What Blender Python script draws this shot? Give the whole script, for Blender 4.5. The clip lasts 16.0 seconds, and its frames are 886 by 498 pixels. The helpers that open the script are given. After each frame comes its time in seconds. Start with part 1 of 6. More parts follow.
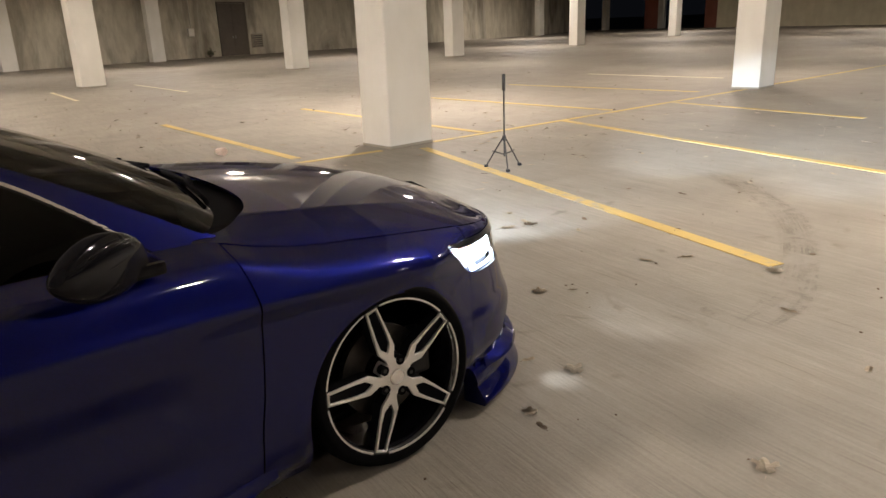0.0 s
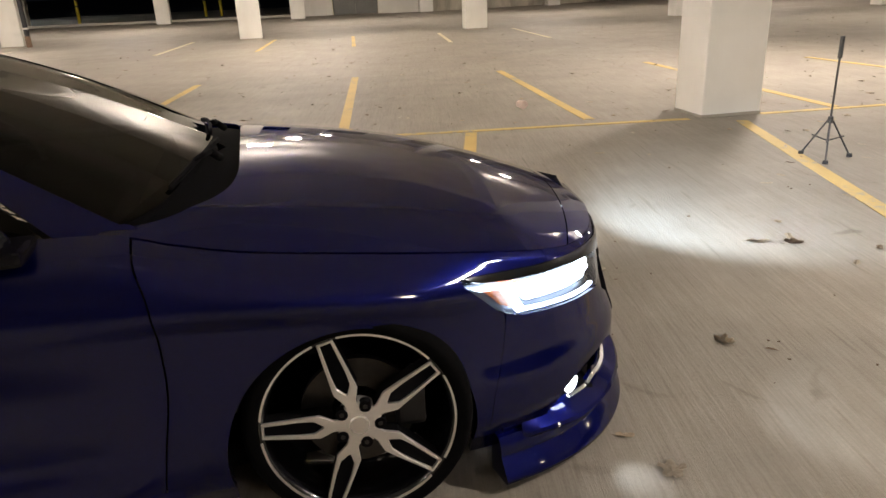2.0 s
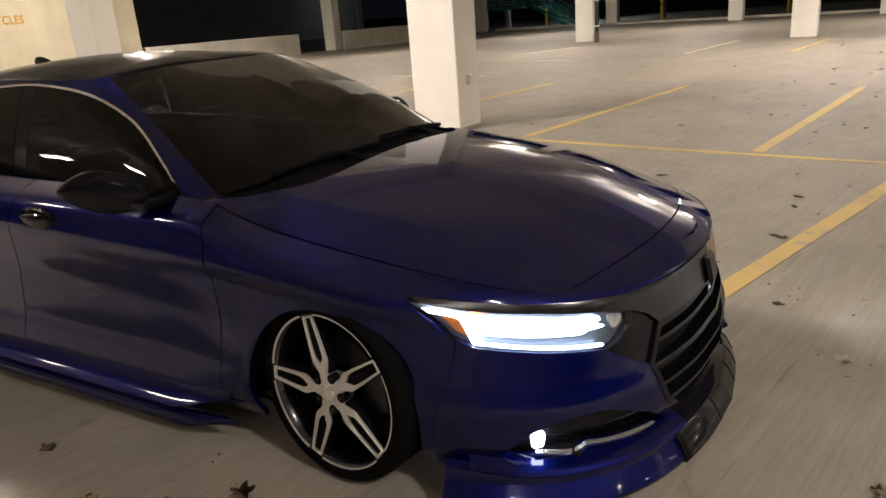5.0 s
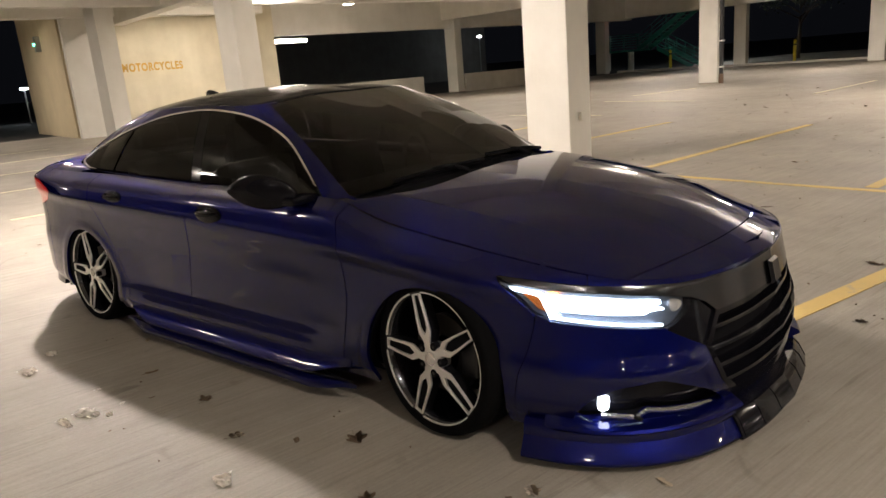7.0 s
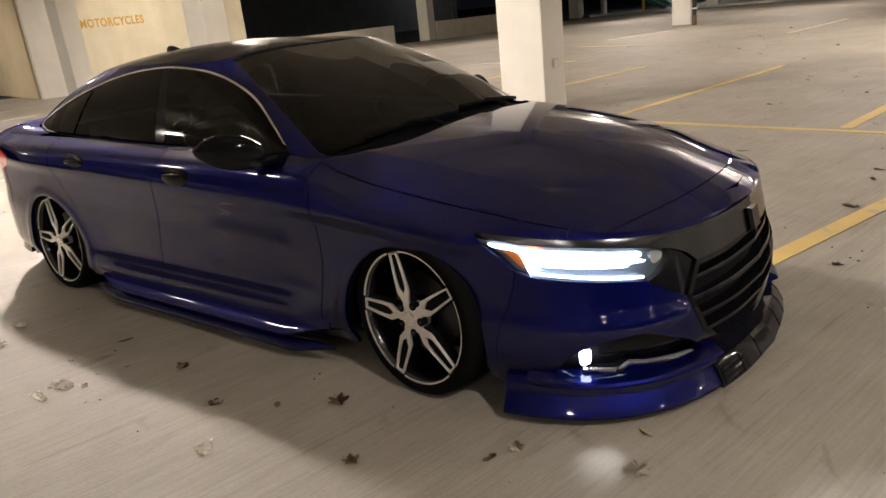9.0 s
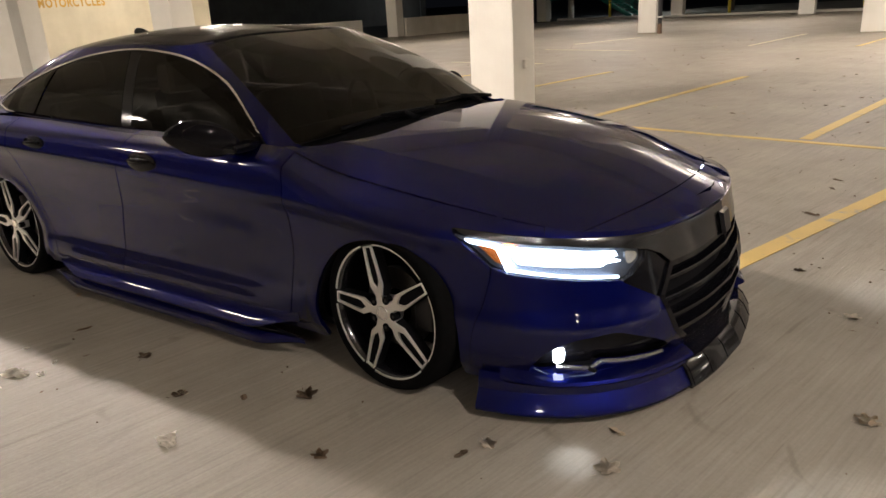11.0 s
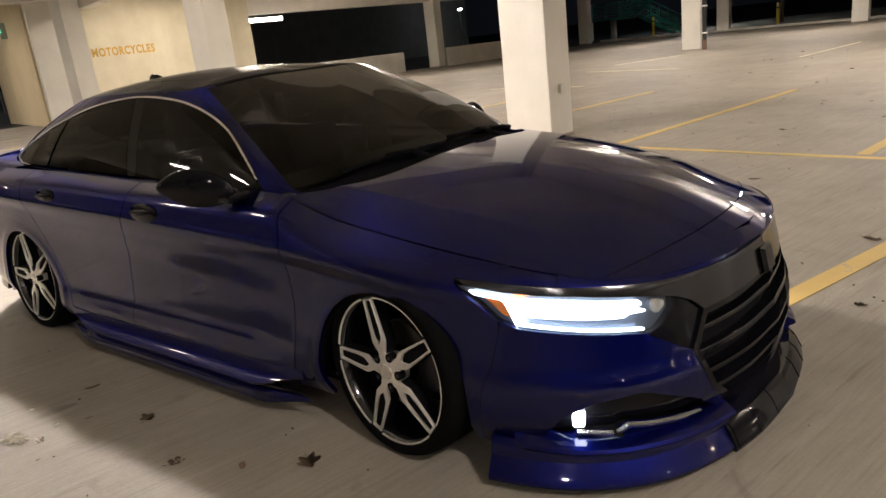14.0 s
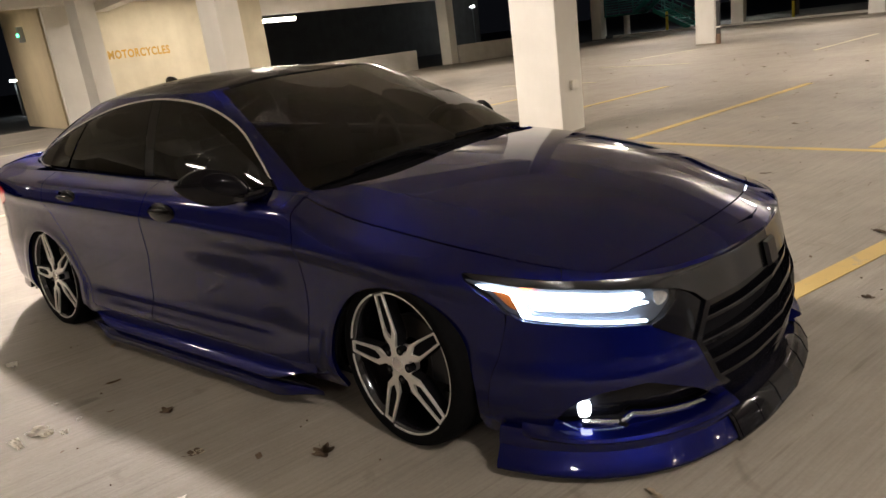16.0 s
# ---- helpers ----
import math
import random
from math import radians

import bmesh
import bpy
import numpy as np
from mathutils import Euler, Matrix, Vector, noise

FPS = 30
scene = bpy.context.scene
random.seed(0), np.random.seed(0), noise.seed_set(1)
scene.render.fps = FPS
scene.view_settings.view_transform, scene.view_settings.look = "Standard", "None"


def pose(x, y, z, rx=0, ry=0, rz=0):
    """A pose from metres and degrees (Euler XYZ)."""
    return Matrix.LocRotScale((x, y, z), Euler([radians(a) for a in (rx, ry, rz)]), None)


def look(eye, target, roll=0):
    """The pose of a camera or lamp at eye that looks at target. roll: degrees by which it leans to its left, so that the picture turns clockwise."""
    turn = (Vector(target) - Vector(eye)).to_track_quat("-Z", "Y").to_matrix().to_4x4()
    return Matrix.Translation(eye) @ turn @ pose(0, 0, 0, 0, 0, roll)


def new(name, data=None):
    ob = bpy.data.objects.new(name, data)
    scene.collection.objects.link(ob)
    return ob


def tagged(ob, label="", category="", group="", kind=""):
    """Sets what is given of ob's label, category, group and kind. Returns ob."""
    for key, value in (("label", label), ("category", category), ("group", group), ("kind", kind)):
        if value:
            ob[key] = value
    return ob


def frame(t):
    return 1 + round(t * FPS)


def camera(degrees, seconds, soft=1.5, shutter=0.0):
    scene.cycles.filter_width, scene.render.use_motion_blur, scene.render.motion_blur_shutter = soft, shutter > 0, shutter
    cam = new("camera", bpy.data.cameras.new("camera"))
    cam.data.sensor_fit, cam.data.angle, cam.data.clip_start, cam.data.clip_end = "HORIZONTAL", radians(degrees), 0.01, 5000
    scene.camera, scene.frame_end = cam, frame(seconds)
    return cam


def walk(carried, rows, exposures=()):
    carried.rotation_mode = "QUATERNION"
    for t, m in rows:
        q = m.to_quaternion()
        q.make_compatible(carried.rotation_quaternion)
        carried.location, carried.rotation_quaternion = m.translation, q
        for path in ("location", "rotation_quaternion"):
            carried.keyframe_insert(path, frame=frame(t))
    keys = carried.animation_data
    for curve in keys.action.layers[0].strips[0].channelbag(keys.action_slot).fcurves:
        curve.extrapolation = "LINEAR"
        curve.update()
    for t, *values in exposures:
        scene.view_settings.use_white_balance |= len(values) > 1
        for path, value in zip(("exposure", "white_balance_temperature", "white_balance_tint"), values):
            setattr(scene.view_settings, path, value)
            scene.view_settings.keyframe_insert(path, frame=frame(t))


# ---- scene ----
cam = camera(63.8, 16.0)
PATH = [
    (0, (0.116, 0.226, 1.429), (0.121, 2.132, 0.823), -2.2),
    (0.5, (0.334, 0.447, 1.428), (0.139, 2.325, 0.77), -2.3),
    (1, (0.541, 0.686, 1.425), (0.097, 2.501, 0.711), -2.4),
    (1.5, (0.774, 0.881, 1.435), (0.026, 2.602, 0.745), -2.7),
    (2, (1.013, 1.064, 1.434), (0.045, 2.667, 0.731), -2.5),
    (2.5, (1.143, 1.311, 1.427), (0.021, 2.798, 0.699), -2.4),
    (3, (1.337, 1.531, 1.447), (0.041, 2.875, 0.731), -3.4),
    (3.5, (1.569, 1.719, 1.462), (0.135, 2.936, 0.781), -2.9),
    (4, (1.676, 1.941, 1.435), (0.092, 2.966, 0.774), -1.9),
    (4.5, (1.814, 2.133, 1.438), (0.068, 2.842, 0.768), -3.2),
    (5, (2.031, 2.231, 1.456), (0.192, 2.698, 0.826), -4.4),
    (5.2, (2.126, 2.206, 1.478), (0.262, 2.594, 0.868), -4.8),
    (7.3, (2.528, 2.206, 1.412), (0.599, 2.36, 0.906), -4.9),
    (7.5, (2.522, 2.207, 1.412), (0.6, 2.356, 0.882), -5.3),
    (8, (2.499, 2.21, 1.416), (0.596, 2.377, 0.825), -6.0),
    (8.5, (2.476, 2.222, 1.42), (0.586, 2.42, 0.798), -6.3),
    (11, (2.435, 2.164, 1.406), (0.57, 2.483, 0.76), -3.5),
    (11.5, (2.408, 2.205, 1.389), (0.56, 2.642, 0.761), -2.5),
    (12, (2.29, 2.331, 1.396), (0.409, 2.72, 0.841), -3.8),
    (12.5, (2.233, 2.389, 1.393), (0.331, 2.658, 0.838), -5.3),
    (13, (2.218, 2.367, 1.381), (0.315, 2.582, 0.806), -5.7),
    (13.5, (2.213, 2.356, 1.393), (0.306, 2.543, 0.818), -6.3),
    (14, (2.218, 2.364, 1.398), (0.309, 2.551, 0.834), -6.6),
    (14.5, (2.229, 2.365, 1.398), (0.324, 2.553, 0.821), -6.7),
    (15, (2.245, 2.367, 1.393), (0.338, 2.53, 0.81), -6.7),
    (15.5, (2.252, 2.369, 1.395), (0.346, 2.504, 0.803), -6.9),
    (16, (2.284, 2.378, 1.407), (0.371, 2.524, 0.841), -7.4),
]
walk(cam, [(t, look(eye, target, roll)) for t, eye, target, roll in PATH])
# ---- light and exposure ----
EXPOSURE = 0.35
scene.view_settings.exposure = EXPOSURE
world = bpy.data.worlds.new("night")
scene.world = world
world.use_nodes = True
world.node_tree.nodes["Background"].inputs["Color"].default_value = (0.55, 0.6, 0.8, 1)
world.node_tree.nodes["Background"].inputs["Strength"].default_value = 0.004

LAMP_WARM = (1.0, 0.885, 0.805)
LAMP_POWER = 190.0
CEILING_Z = 4.9
LAMP_Z = 4.05
UP_SHARE = 0.7
GRID_TURN = 32.5        # the garage's bays run at this angle
GRID = Matrix.Rotation(radians(GRID_TURN), 4, "Z")


def G(u, v, z=0.0):
    return GRID @ Vector((u, v, z))


# ---- materials ----
def nodes_of(m):
    m.use_nodes = True
    nt = m.node_tree
    return nt, nt.nodes, nt.links, nt.nodes["Principled BSDF"]


def plain(name, color, rough=0.5, metal=0.0, coat=0.0, emit=None, power=0.0, ior=1.5, grain=0.0, grain_scale=60.0, bump=0.0):
    m = bpy.data.materials.new(name)
    nt, nodes, links, b = nodes_of(m)
    b.inputs["Base Color"].default_value = (*color, 1)
    b.inputs["Roughness"].default_value = rough
    b.inputs["Metallic"].default_value = metal
    b.inputs["Coat Weight"].default_value = coat
    b.inputs["Coat Roughness"].default_value = 0.03
    b.inputs["IOR"].default_value = ior
    if emit:
        b.inputs["Emission Color"].default_value = (*emit, 1)
        b.inputs["Emission Strength"].default_value = power
    if grain or bump:
        tc = nodes.new("ShaderNodeTexCoord")
        n1 = nodes.new("ShaderNodeTexNoise")
        n1.inputs["Scale"].default_value = grain_scale
        n1.inputs["Detail"].default_value = 6
        links.new(tc.outputs["Object"], n1.inputs["Vector"])
        n2 = nodes.new("ShaderNodeTexNoise")
        n2.inputs["Scale"].default_value = grain_scale / 14
        n2.inputs["Detail"].default_value = 4
        links.new(tc.outputs["Object"], n2.inputs["Vector"])
        add = nodes.new("ShaderNodeMath")
        add.operation = "ADD"
        links.new(n1.outputs["Fac"], add.inputs[0])
        links.new(n2.outputs["Fac"], add.inputs[1])
        ramp = nodes.new("ShaderNodeMapRange")
        ramp.inputs["From Min"].default_value = 0.6
        ramp.inputs["From Max"].default_value = 1.4
        ramp.inputs["To Min"].default_value = 1 - grain
        ramp.inputs["To Max"].default_value = 1 + grain
        links.new(add.outputs[0], ramp.inputs["Value"])
        mul = nodes.new("ShaderNodeVectorMath")
        mul.operation = "SCALE"
        mul.inputs[0].default_value = color
        links.new(ramp.outputs[0], mul.inputs["Scale"])
        links.new(mul.outputs[0], b.inputs["Base Color"])
        if bump:
            bp = nodes.new("ShaderNodeBump")
            bp.inputs["Strength"].default_value = bump
            bp.inputs["Distance"].default_value = 0.004
            links.new(add.outputs[0], bp.inputs["Height"])
            links.new(bp.outputs[0], b.inputs["Normal"])
    return m


def noise_node(nt, vec, scale, detail=5.0, rough=0.55, distort=0.0):
    n = nt.nodes.new("ShaderNodeTexNoise")
    n.inputs["Scale"].default_value = scale
    n.inputs["Detail"].default_value = detail
    n.inputs["Roughness"].default_value = rough
    n.inputs["Distortion"].default_value = distort
    nt.links.new(vec, n.inputs["Vector"])
    return n.outputs["Fac"]


def ramp_node(nt, fac, stops):
    r = nt.nodes.new("ShaderNodeValToRGB")
    e = r.color_ramp.elements
    for i, (p, c) in enumerate(stops):
        el = e[i] if i < 2 else e.new(p)
        el.position = p
        el.color = (*c, 1) if len(c) == 3 else c
    nt.links.new(fac, r.inputs["Fac"])
    return r.outputs["Color"]


def mix_node(nt, kind, fac, a, b):
    m = nt.nodes.new("ShaderNodeMix")
    m.data_type = "RGBA"
    m.blend_type = kind
    if isinstance(fac, (int, float)):
        m.inputs[0].default_value = fac
    else:
        nt.links.new(fac, m.inputs[0])
    for s, v in ((6, a), (7, b)):
        if isinstance(v, tuple):
            m.inputs[s].default_value = (*v, 1)
        else:
            nt.links.new(v, m.inputs[s])
    return m.outputs[2]


def concrete_floor():
    """Broomed slab: grooves along the bays, wide tonal patches, tyre scuffs and oil spots."""
    m = bpy.data.materials.new("broomed_concrete")
    nt, nodes, links, b = nodes_of(m)
    tc = nodes.new("ShaderNodeTexCoord")
    rot = nodes.new("ShaderNodeMapping")
    rot.inputs["Rotation"].default_value = (0, 0, radians(-GRID_TURN))
    links.new(tc.outputs["Object"], rot.inputs["Vector"])
    vec = rot.outputs["Vector"]
    # grooves: noise drawn out along v
    st = nodes.new("ShaderNodeMapping")
    st.inputs["Scale"].default_value = (1.0, 0.035, 1.0)
    links.new(vec, st.inputs["Vector"])
    groove = noise_node(nt, st.outputs["Vector"], 62, 5.0, 0.75, 0.25)
    groove2 = noise_node(nt, st.outputs["Vector"], 16, 4.0, 0.6)
    big = noise_node(nt, vec, 0.22, 6.0, 0.6, 0.4)
    mid = noise_node(nt, vec, 1.7, 8.0, 0.62)
    fine = noise_node(nt, vec, 70, 4.0, 0.6)
    col = ramp_node(nt, big, [(0.30, (0.265, 0.240, 0.202)), (0.70, (0.360, 0.330, 0.285))])
    col = mix_node(nt, "MULTIPLY", 0.55, col, ramp_node(nt, mid, [(0.3, (0.66, 0.65, 0.63)), (0.7, (1.08, 1.06, 1.03))]))
    col = mix_node(nt, "MULTIPLY", 0.45, col, ramp_node(nt, groove, [(0.32, (0.62, 0.61, 0.60)), (0.58, (1.06, 1.06, 1.06))]))
    col = mix_node(nt, "MULTIPLY", 0.34, col, ramp_node(nt, groove2, [(0.35, (0.78, 0.77, 0.76)), (0.65, (1.08, 1.08, 1.08))]))
    col = mix_node(nt, "MULTIPLY", 0.4, col, ramp_node(nt, fine, [(0.3, (0.8, 0.8, 0.8)), (0.7, (1.1, 1.1, 1.1))]))
    # single darker drag lines of the broom
    sc_ = nodes.new("ShaderNodeMapping")
    sc_.inputs["Scale"].default_value = (1.0, 0.06, 1.0)
    links.new(vec, sc_.inputs["Vector"])
    drag = noise_node(nt, sc_.outputs["Vector"], 26, 2.0, 0.5, 0.3)
    col = mix_node(nt, "MULTIPLY", 0.55, col, ramp_node(nt, drag, [(0.66, (1, 1, 1)), (0.72, (0.66, 0.64, 0.61))]))
    spots = noise_node(nt, vec, 2.6, 3.0, 0.5, 1.2)
    col = mix_node(nt, "MULTIPLY", 0.8, col, ramp_node(nt, spots, [(0.66, (1, 1, 1)), (0.76, (0.62, 0.60, 0.58))]))
    links.new(col, b.inputs["Base Color"])
    b.inputs["Roughness"].default_value = 0.62
    b.inputs["Specular IOR Level"].default_value = 0.35
    mixh = nodes.new("ShaderNodeMath")
    mixh.operation = "MULTIPLY_ADD"
    mixh.inputs[1].default_value = 0.35
    links.new(fine, mixh.inputs[0])
    links.new(groove, mixh.inputs[2])
    bp = nodes.new("ShaderNodeBump")
    bp.inputs["Strength"].default_value = 0.65
    bp.inputs["Distance"].default_value = 0.006
    links.new(mixh.outputs[0], bp.inputs["Height"])
    links.new(bp.outputs[0], b.inputs["Normal"])
    return m


def worn_paint(name, color, worn=0.42):
    """Road paint, thin and rubbed through to the slab."""
    m = bpy.data.materials.new(name)
    nt, nodes, links, b = nodes_of(m)
    tc = nodes.new("ShaderNodeTexCoord")
    geo = nodes.new("ShaderNodeNewGeometry")
    vec = geo.outputs["Position"]
    n1 = noise_node(nt, vec, 9, 7.0, 0.7)
    n2 = noise_node(nt, vec, 1.3, 3.0, 0.5)
    add = nodes.new("ShaderNodeMath")
    add.operation = "MULTIPLY_ADD"
    add.inputs[1].default_value = 0.6
    links.new(n2, add.inputs[0])
    links.new(n1, add.inputs[2])
    mask = ramp_node(nt, add.outputs[0], [(worn + 0.2, (0, 0, 0)), (worn + 0.34, (1, 1, 1))])
    tone = ramp_node(nt, n2, [(0.3, tuple(c * 0.8 for c in color)), (0.7, color)])
    col = mix_node(nt, "MIX", mask, (0.32, 0.28, 0.20), tone)
    links.new(col, b.inputs["Base Color"])
    b.inputs["Roughness"].default_value = 0.6
    bp = nodes.new("ShaderNodeBump")
    bp.inputs["Strength"].default_value = 0.5
    bp.inputs["Distance"].default_value = 0.003
    links.new(n1, bp.inputs["Height"])
    links.new(bp.outputs[0], b.inputs["Normal"])
    return m


def painted_concrete(name, color, dirt=0.5, rough=0.7):
    """Painted concrete: form marks, drips and a dirtier foot of its own grime pattern."""
    m = bpy.data.materials.new(name)
    nt, nodes, links, b = nodes_of(m)
    geo = nodes.new("ShaderNodeNewGeometry")
    vec = geo.outputs["Position"]
    st = nodes.new("ShaderNodeMapping")
    st.inputs["Scale"].default_value = (1, 1, 0.12)
    links.new(vec, st.inputs["Vector"])
    drip = noise_node(nt, st.outputs["Vector"], 2.4, 4.0, 0.5)
    blot = noise_node(nt, vec, 1.1, 6.0, 0.6)
    fine = noise_node(nt, vec, 45, 5.0, 0.6)
    col = mix_node(nt, "MULTIPLY", dirt, color, ramp_node(nt, blot, [(0.3, (0.70, 0.68, 0.62)), (0.65, (1.05, 1.05, 1.05))]))
    col = mix_node(nt, "MULTIPLY", dirt, col, ramp_node(nt, drip, [(0.25, (0.84, 0.82, 0.78)), (0.65, (1.03, 1.03, 1.03))]))
    links.new(col, b.inputs["Base Color"])
    b.inputs["Roughness"].default_value = rough
    bp = nodes.new("ShaderNodeBump")
    bp.inputs["Strength"].default_value = 0.45
    bp.inputs["Distance"].default_value = 0.004
    links.new(fine, bp.inputs["Height"])
    links.new(bp.outputs[0], b.inputs["Normal"])
    return m


M_FLOOR = concrete_floor()
M_YELLOW = worn_paint("yellow_line_paint", (0.60, 0.42, 0.13), 0.40)
M_PALE = worn_paint("faded_line_paint", (0.70, 0.62, 0.42), 0.36)
M_COLUMN = painted_concrete("white_column_paint", (0.78, 0.76, 0.70), 0.3)
M_WALL = painted_concrete("cream_wall_paint", (0.70, 0.64, 0.48), 0.4)
M_GREYWALL = painted_concrete("bare_concrete_wall", (0.36, 0.33, 0.27), 0.7)
def stained_wall(name):
    """Old bare wall: pale and dark patches, with darker streaks running down."""
    m = bpy.data.materials.new(name)
    nt, nodes, links, b = nodes_of(m)
    geo = nodes.new("ShaderNodeNewGeometry")
    vec = geo.outputs["Position"]
    st = nodes.new("ShaderNodeMapping")
    st.inputs["Scale"].default_value = (1, 1, 0.3)
    links.new(vec, st.inputs["Vector"])
    patch_ = noise_node(nt, st.outputs["Vector"], 0.42, 5.0, 0.6, 0.8)
    streak = noise_node(nt, st.outputs["Vector"], 1.9, 6.0, 0.65)
    fine = noise_node(nt, vec, 30, 5.0, 0.6)
    col = ramp_node(nt, patch_, [(0.36, (0.26, 0.235, 0.19)), (0.56, (0.62, 0.58, 0.48))])
    col = mix_node(nt, "MULTIPLY", 0.65, col, ramp_node(nt, streak, [(0.32, (0.55, 0.52, 0.46)), (0.62, (1.05, 1.05, 1.05))]))
    links.new(col, b.inputs["Base Color"])
    b.inputs["Roughness"].default_value = 0.85
    bp = nodes.new("ShaderNodeBump")
    bp.inputs["Strength"].default_value = 0.5
    bp.inputs["Distance"].default_value = 0.006
    links.new(fine, bp.inputs["Height"])
    links.new(bp.outputs[0], b.inputs["Normal"])
    return m


M_STAINED = stained_wall("stained_far_wall")
M_BRICK = painted_concrete("brick_red_paint", (0.30, 0.11, 0.075), 0.5)
M_BROWNDOOR = plain("brown_steel_door", (0.115, 0.095, 0.075), 0.55, grain=0.2, grain_scale=12)
M_NEIGHBOUR = painted_concrete("dim_neighbour_wall", (0.13, 0.125, 0.12), 0.6)
M_CEIL = painted_concrete("ceiling_paint", (0.72, 0.69, 0.63), 0.35)
M_BARRIER = painted_concrete("barrier_concrete", (0.62, 0.60, 0.54), 0.5)
M_BLACK = plain("black_rubber", (0.02, 0.02, 0.02), 0.8)
M_LAMP = plain("lamp_diffuser", (0.9, 0.9, 0.88), 0.4, emit=(1.0, 0.9, 0.74), power=45.0)
M_LAMPBODY = plain("lamp_housing", (0.75, 0.75, 0.73), 0.5)
M_GREEN = plain("green_steel_paint", (0.03, 0.22, 0.17), 0.45, grain=0.2)
M_BOLLARD = plain("yellow_bollard_paint", (0.60, 0.48, 0.03), 0.5, grain=0.2, grain_scale=30)
M_DARK = plain("night_asphalt", (0.03, 0.03, 0.03), 0.9, grain=0.4, grain_scale=9)
M_SIGN = worn_paint("orange_stencil_paint", (0.66, 0.38, 0.05), 0.30)
M_TAN = painted_concrete("tan_wall_paint", (0.62, 0.52, 0.34), 0.35)
M_GREYDOOR = plain("grey_steel_door", (0.20, 0.20, 0.19), 0.5, grain=0.15, grain_scale=20)
M_SATIN0 = plain("dark_metal", (0.02, 0.02, 0.022), 0.5, grain=0.2)
M_STAND = plain("grey_stand_metal", (0.06, 0.06, 0.06), 0.5, metal=0.4, grain=0.2)
M_RUST = plain("rusty_iron", (0.16, 0.10, 0.065), 0.8, grain=0.4, grain_scale=40)
M_BARK = plain("tree_bark", (0.10, 0.08, 0.06), 0.9, grain=0.4)
M_LEAFGREEN = plain("night_leaves", (0.06, 0.07, 0.03), 0.7, grain=0.4)
M_YARD = plain("yard_lamp_glow", (1, 1, 1), 0.4, emit=(0.9, 0.97, 1.0), power=30.0)
M_EXITRED = plain("exit_sign_red", (0.6, 0.05, 0.03), 0.4, emit=(1.0, 0.16, 0.08), power=3.0)
M_EXITGREEN = plain("indicator_green", (0.1, 0.6, 0.3), 0.4, emit=(0.1, 1.0, 0.5), power=6.0)
M_PIPE = plain("grey_pipe", (0.30, 0.31, 0.31), 0.45, metal=0.6, grain=0.2)


# ---- mesh helpers ----
def link_mesh(name, bm, mat, parent=None, label="", smooth=False):
    me = bpy.data.meshes.new(name)
    bm.normal_update()
    bm.to_mesh(me)
    bm.free()
    if smooth:
        for p in me.polygons:
            p.use_smooth = True
    for mm in (mat if isinstance(mat, (list, tuple)) else [mat]):
        me.materials.append(mm)
    ob = new(name, me)
    if parent is not None:
        ob.parent = parent
    if label:
        tagged(ob, label)
    return ob


def part(name, bm, mat, parent, label="", smooth=False):
    return link_mesh(name, bm, mat, parent, label, smooth)


def thing(name, m, label, category, group="", kind=""):
    e = new(name)
    e.matrix_basis = m
    e.empty_display_size = 0.2
    return tagged(e, label, category, group, kind)


def add_box(bm, lo, hi, bevel=0.0, m=None):
    c = [(a + b) / 2 for a, b in zip(lo, hi)]
    s = [abs(b - a) for a, b in zip(lo, hi)]
    r = bmesh.ops.create_cube(bm, size=1, matrix=Matrix.Translation(c) @ Matrix.Diagonal((*s, 1)))
    vs = r["verts"]
    if bevel:
        es = list({e for v in vs for e in v.link_edges})
        r2 = bmesh.ops.bevel(bm, geom=es, offset=bevel, segments=2, profile=0.6, affect="EDGES")
        vs = list({v for f in r2["faces"] for v in f.verts} | {v for v in vs if v.is_valid})
    if m is not None:
        bmesh.ops.transform(bm, matrix=m, verts=vs)
    return vs


def box(lo, hi, bevel=0.0, m=None):
    bm = bmesh.new()
    add_box(bm, lo, hi, bevel, m)
    return bm


def add_tube(bm, p0, p1, r0, r1=None, seg=12, caps=True):
    p0, p1 = Vector(p0), Vector(p1)
    d = p1 - p0
    m = Matrix.Translation((p0 + p1) / 2) @ d.to_track_quat("Z", "Y").to_matrix().to_4x4()
    return bmesh.ops.create_cone(bm, cap_ends=caps, segments=seg, radius1=r0, radius2=r0 if r1 is None else r1, depth=d.length, matrix=m)["verts"]


def tube(p0, p1, r0, r1=None, seg=12):
    bm = bmesh.new()
    add_tube(bm, p0, p1, r0, r1, seg)
    return bm


# ---- the garage: slab, walls, ceiling ----
def floor():
    bm = box((-27.4, -16.3, -0.3), (62.3, 62.0, 0.0), m=GRID)
    return tagged(link_mesh("floor", bm, M_FLOOR), "tan broom-finished concrete garage slab with scuffs", "floor", kind="structure")


floor()
ceil = link_mesh("ceiling", box((-29.6, -16.2, CEILING_Z), (62.3, 62, CEILING_Z + 0.4), m=GRID), M_CEIL)
tagged(ceil, "pale concrete ceiling slab of the garage", "ceiling", kind="structure")


def beam(u0, v0, u1, v1, width, z0, z1, name="beam"):
    d = Vector((u1 - u0, v1 - v0, 0))
    L = d.length
    m = GRID @ Matrix.Translation((u0, v0, 0)) @ Matrix.Rotation(math.atan2(d.y, d.x), 4, "Z")
    return tagged(link_mesh(name, box((0, -width / 2, z0), (L, width / 2, z1), 0.015, m), M_COLUMN), "white painted concrete ceiling beam", "beam", kind="structure")


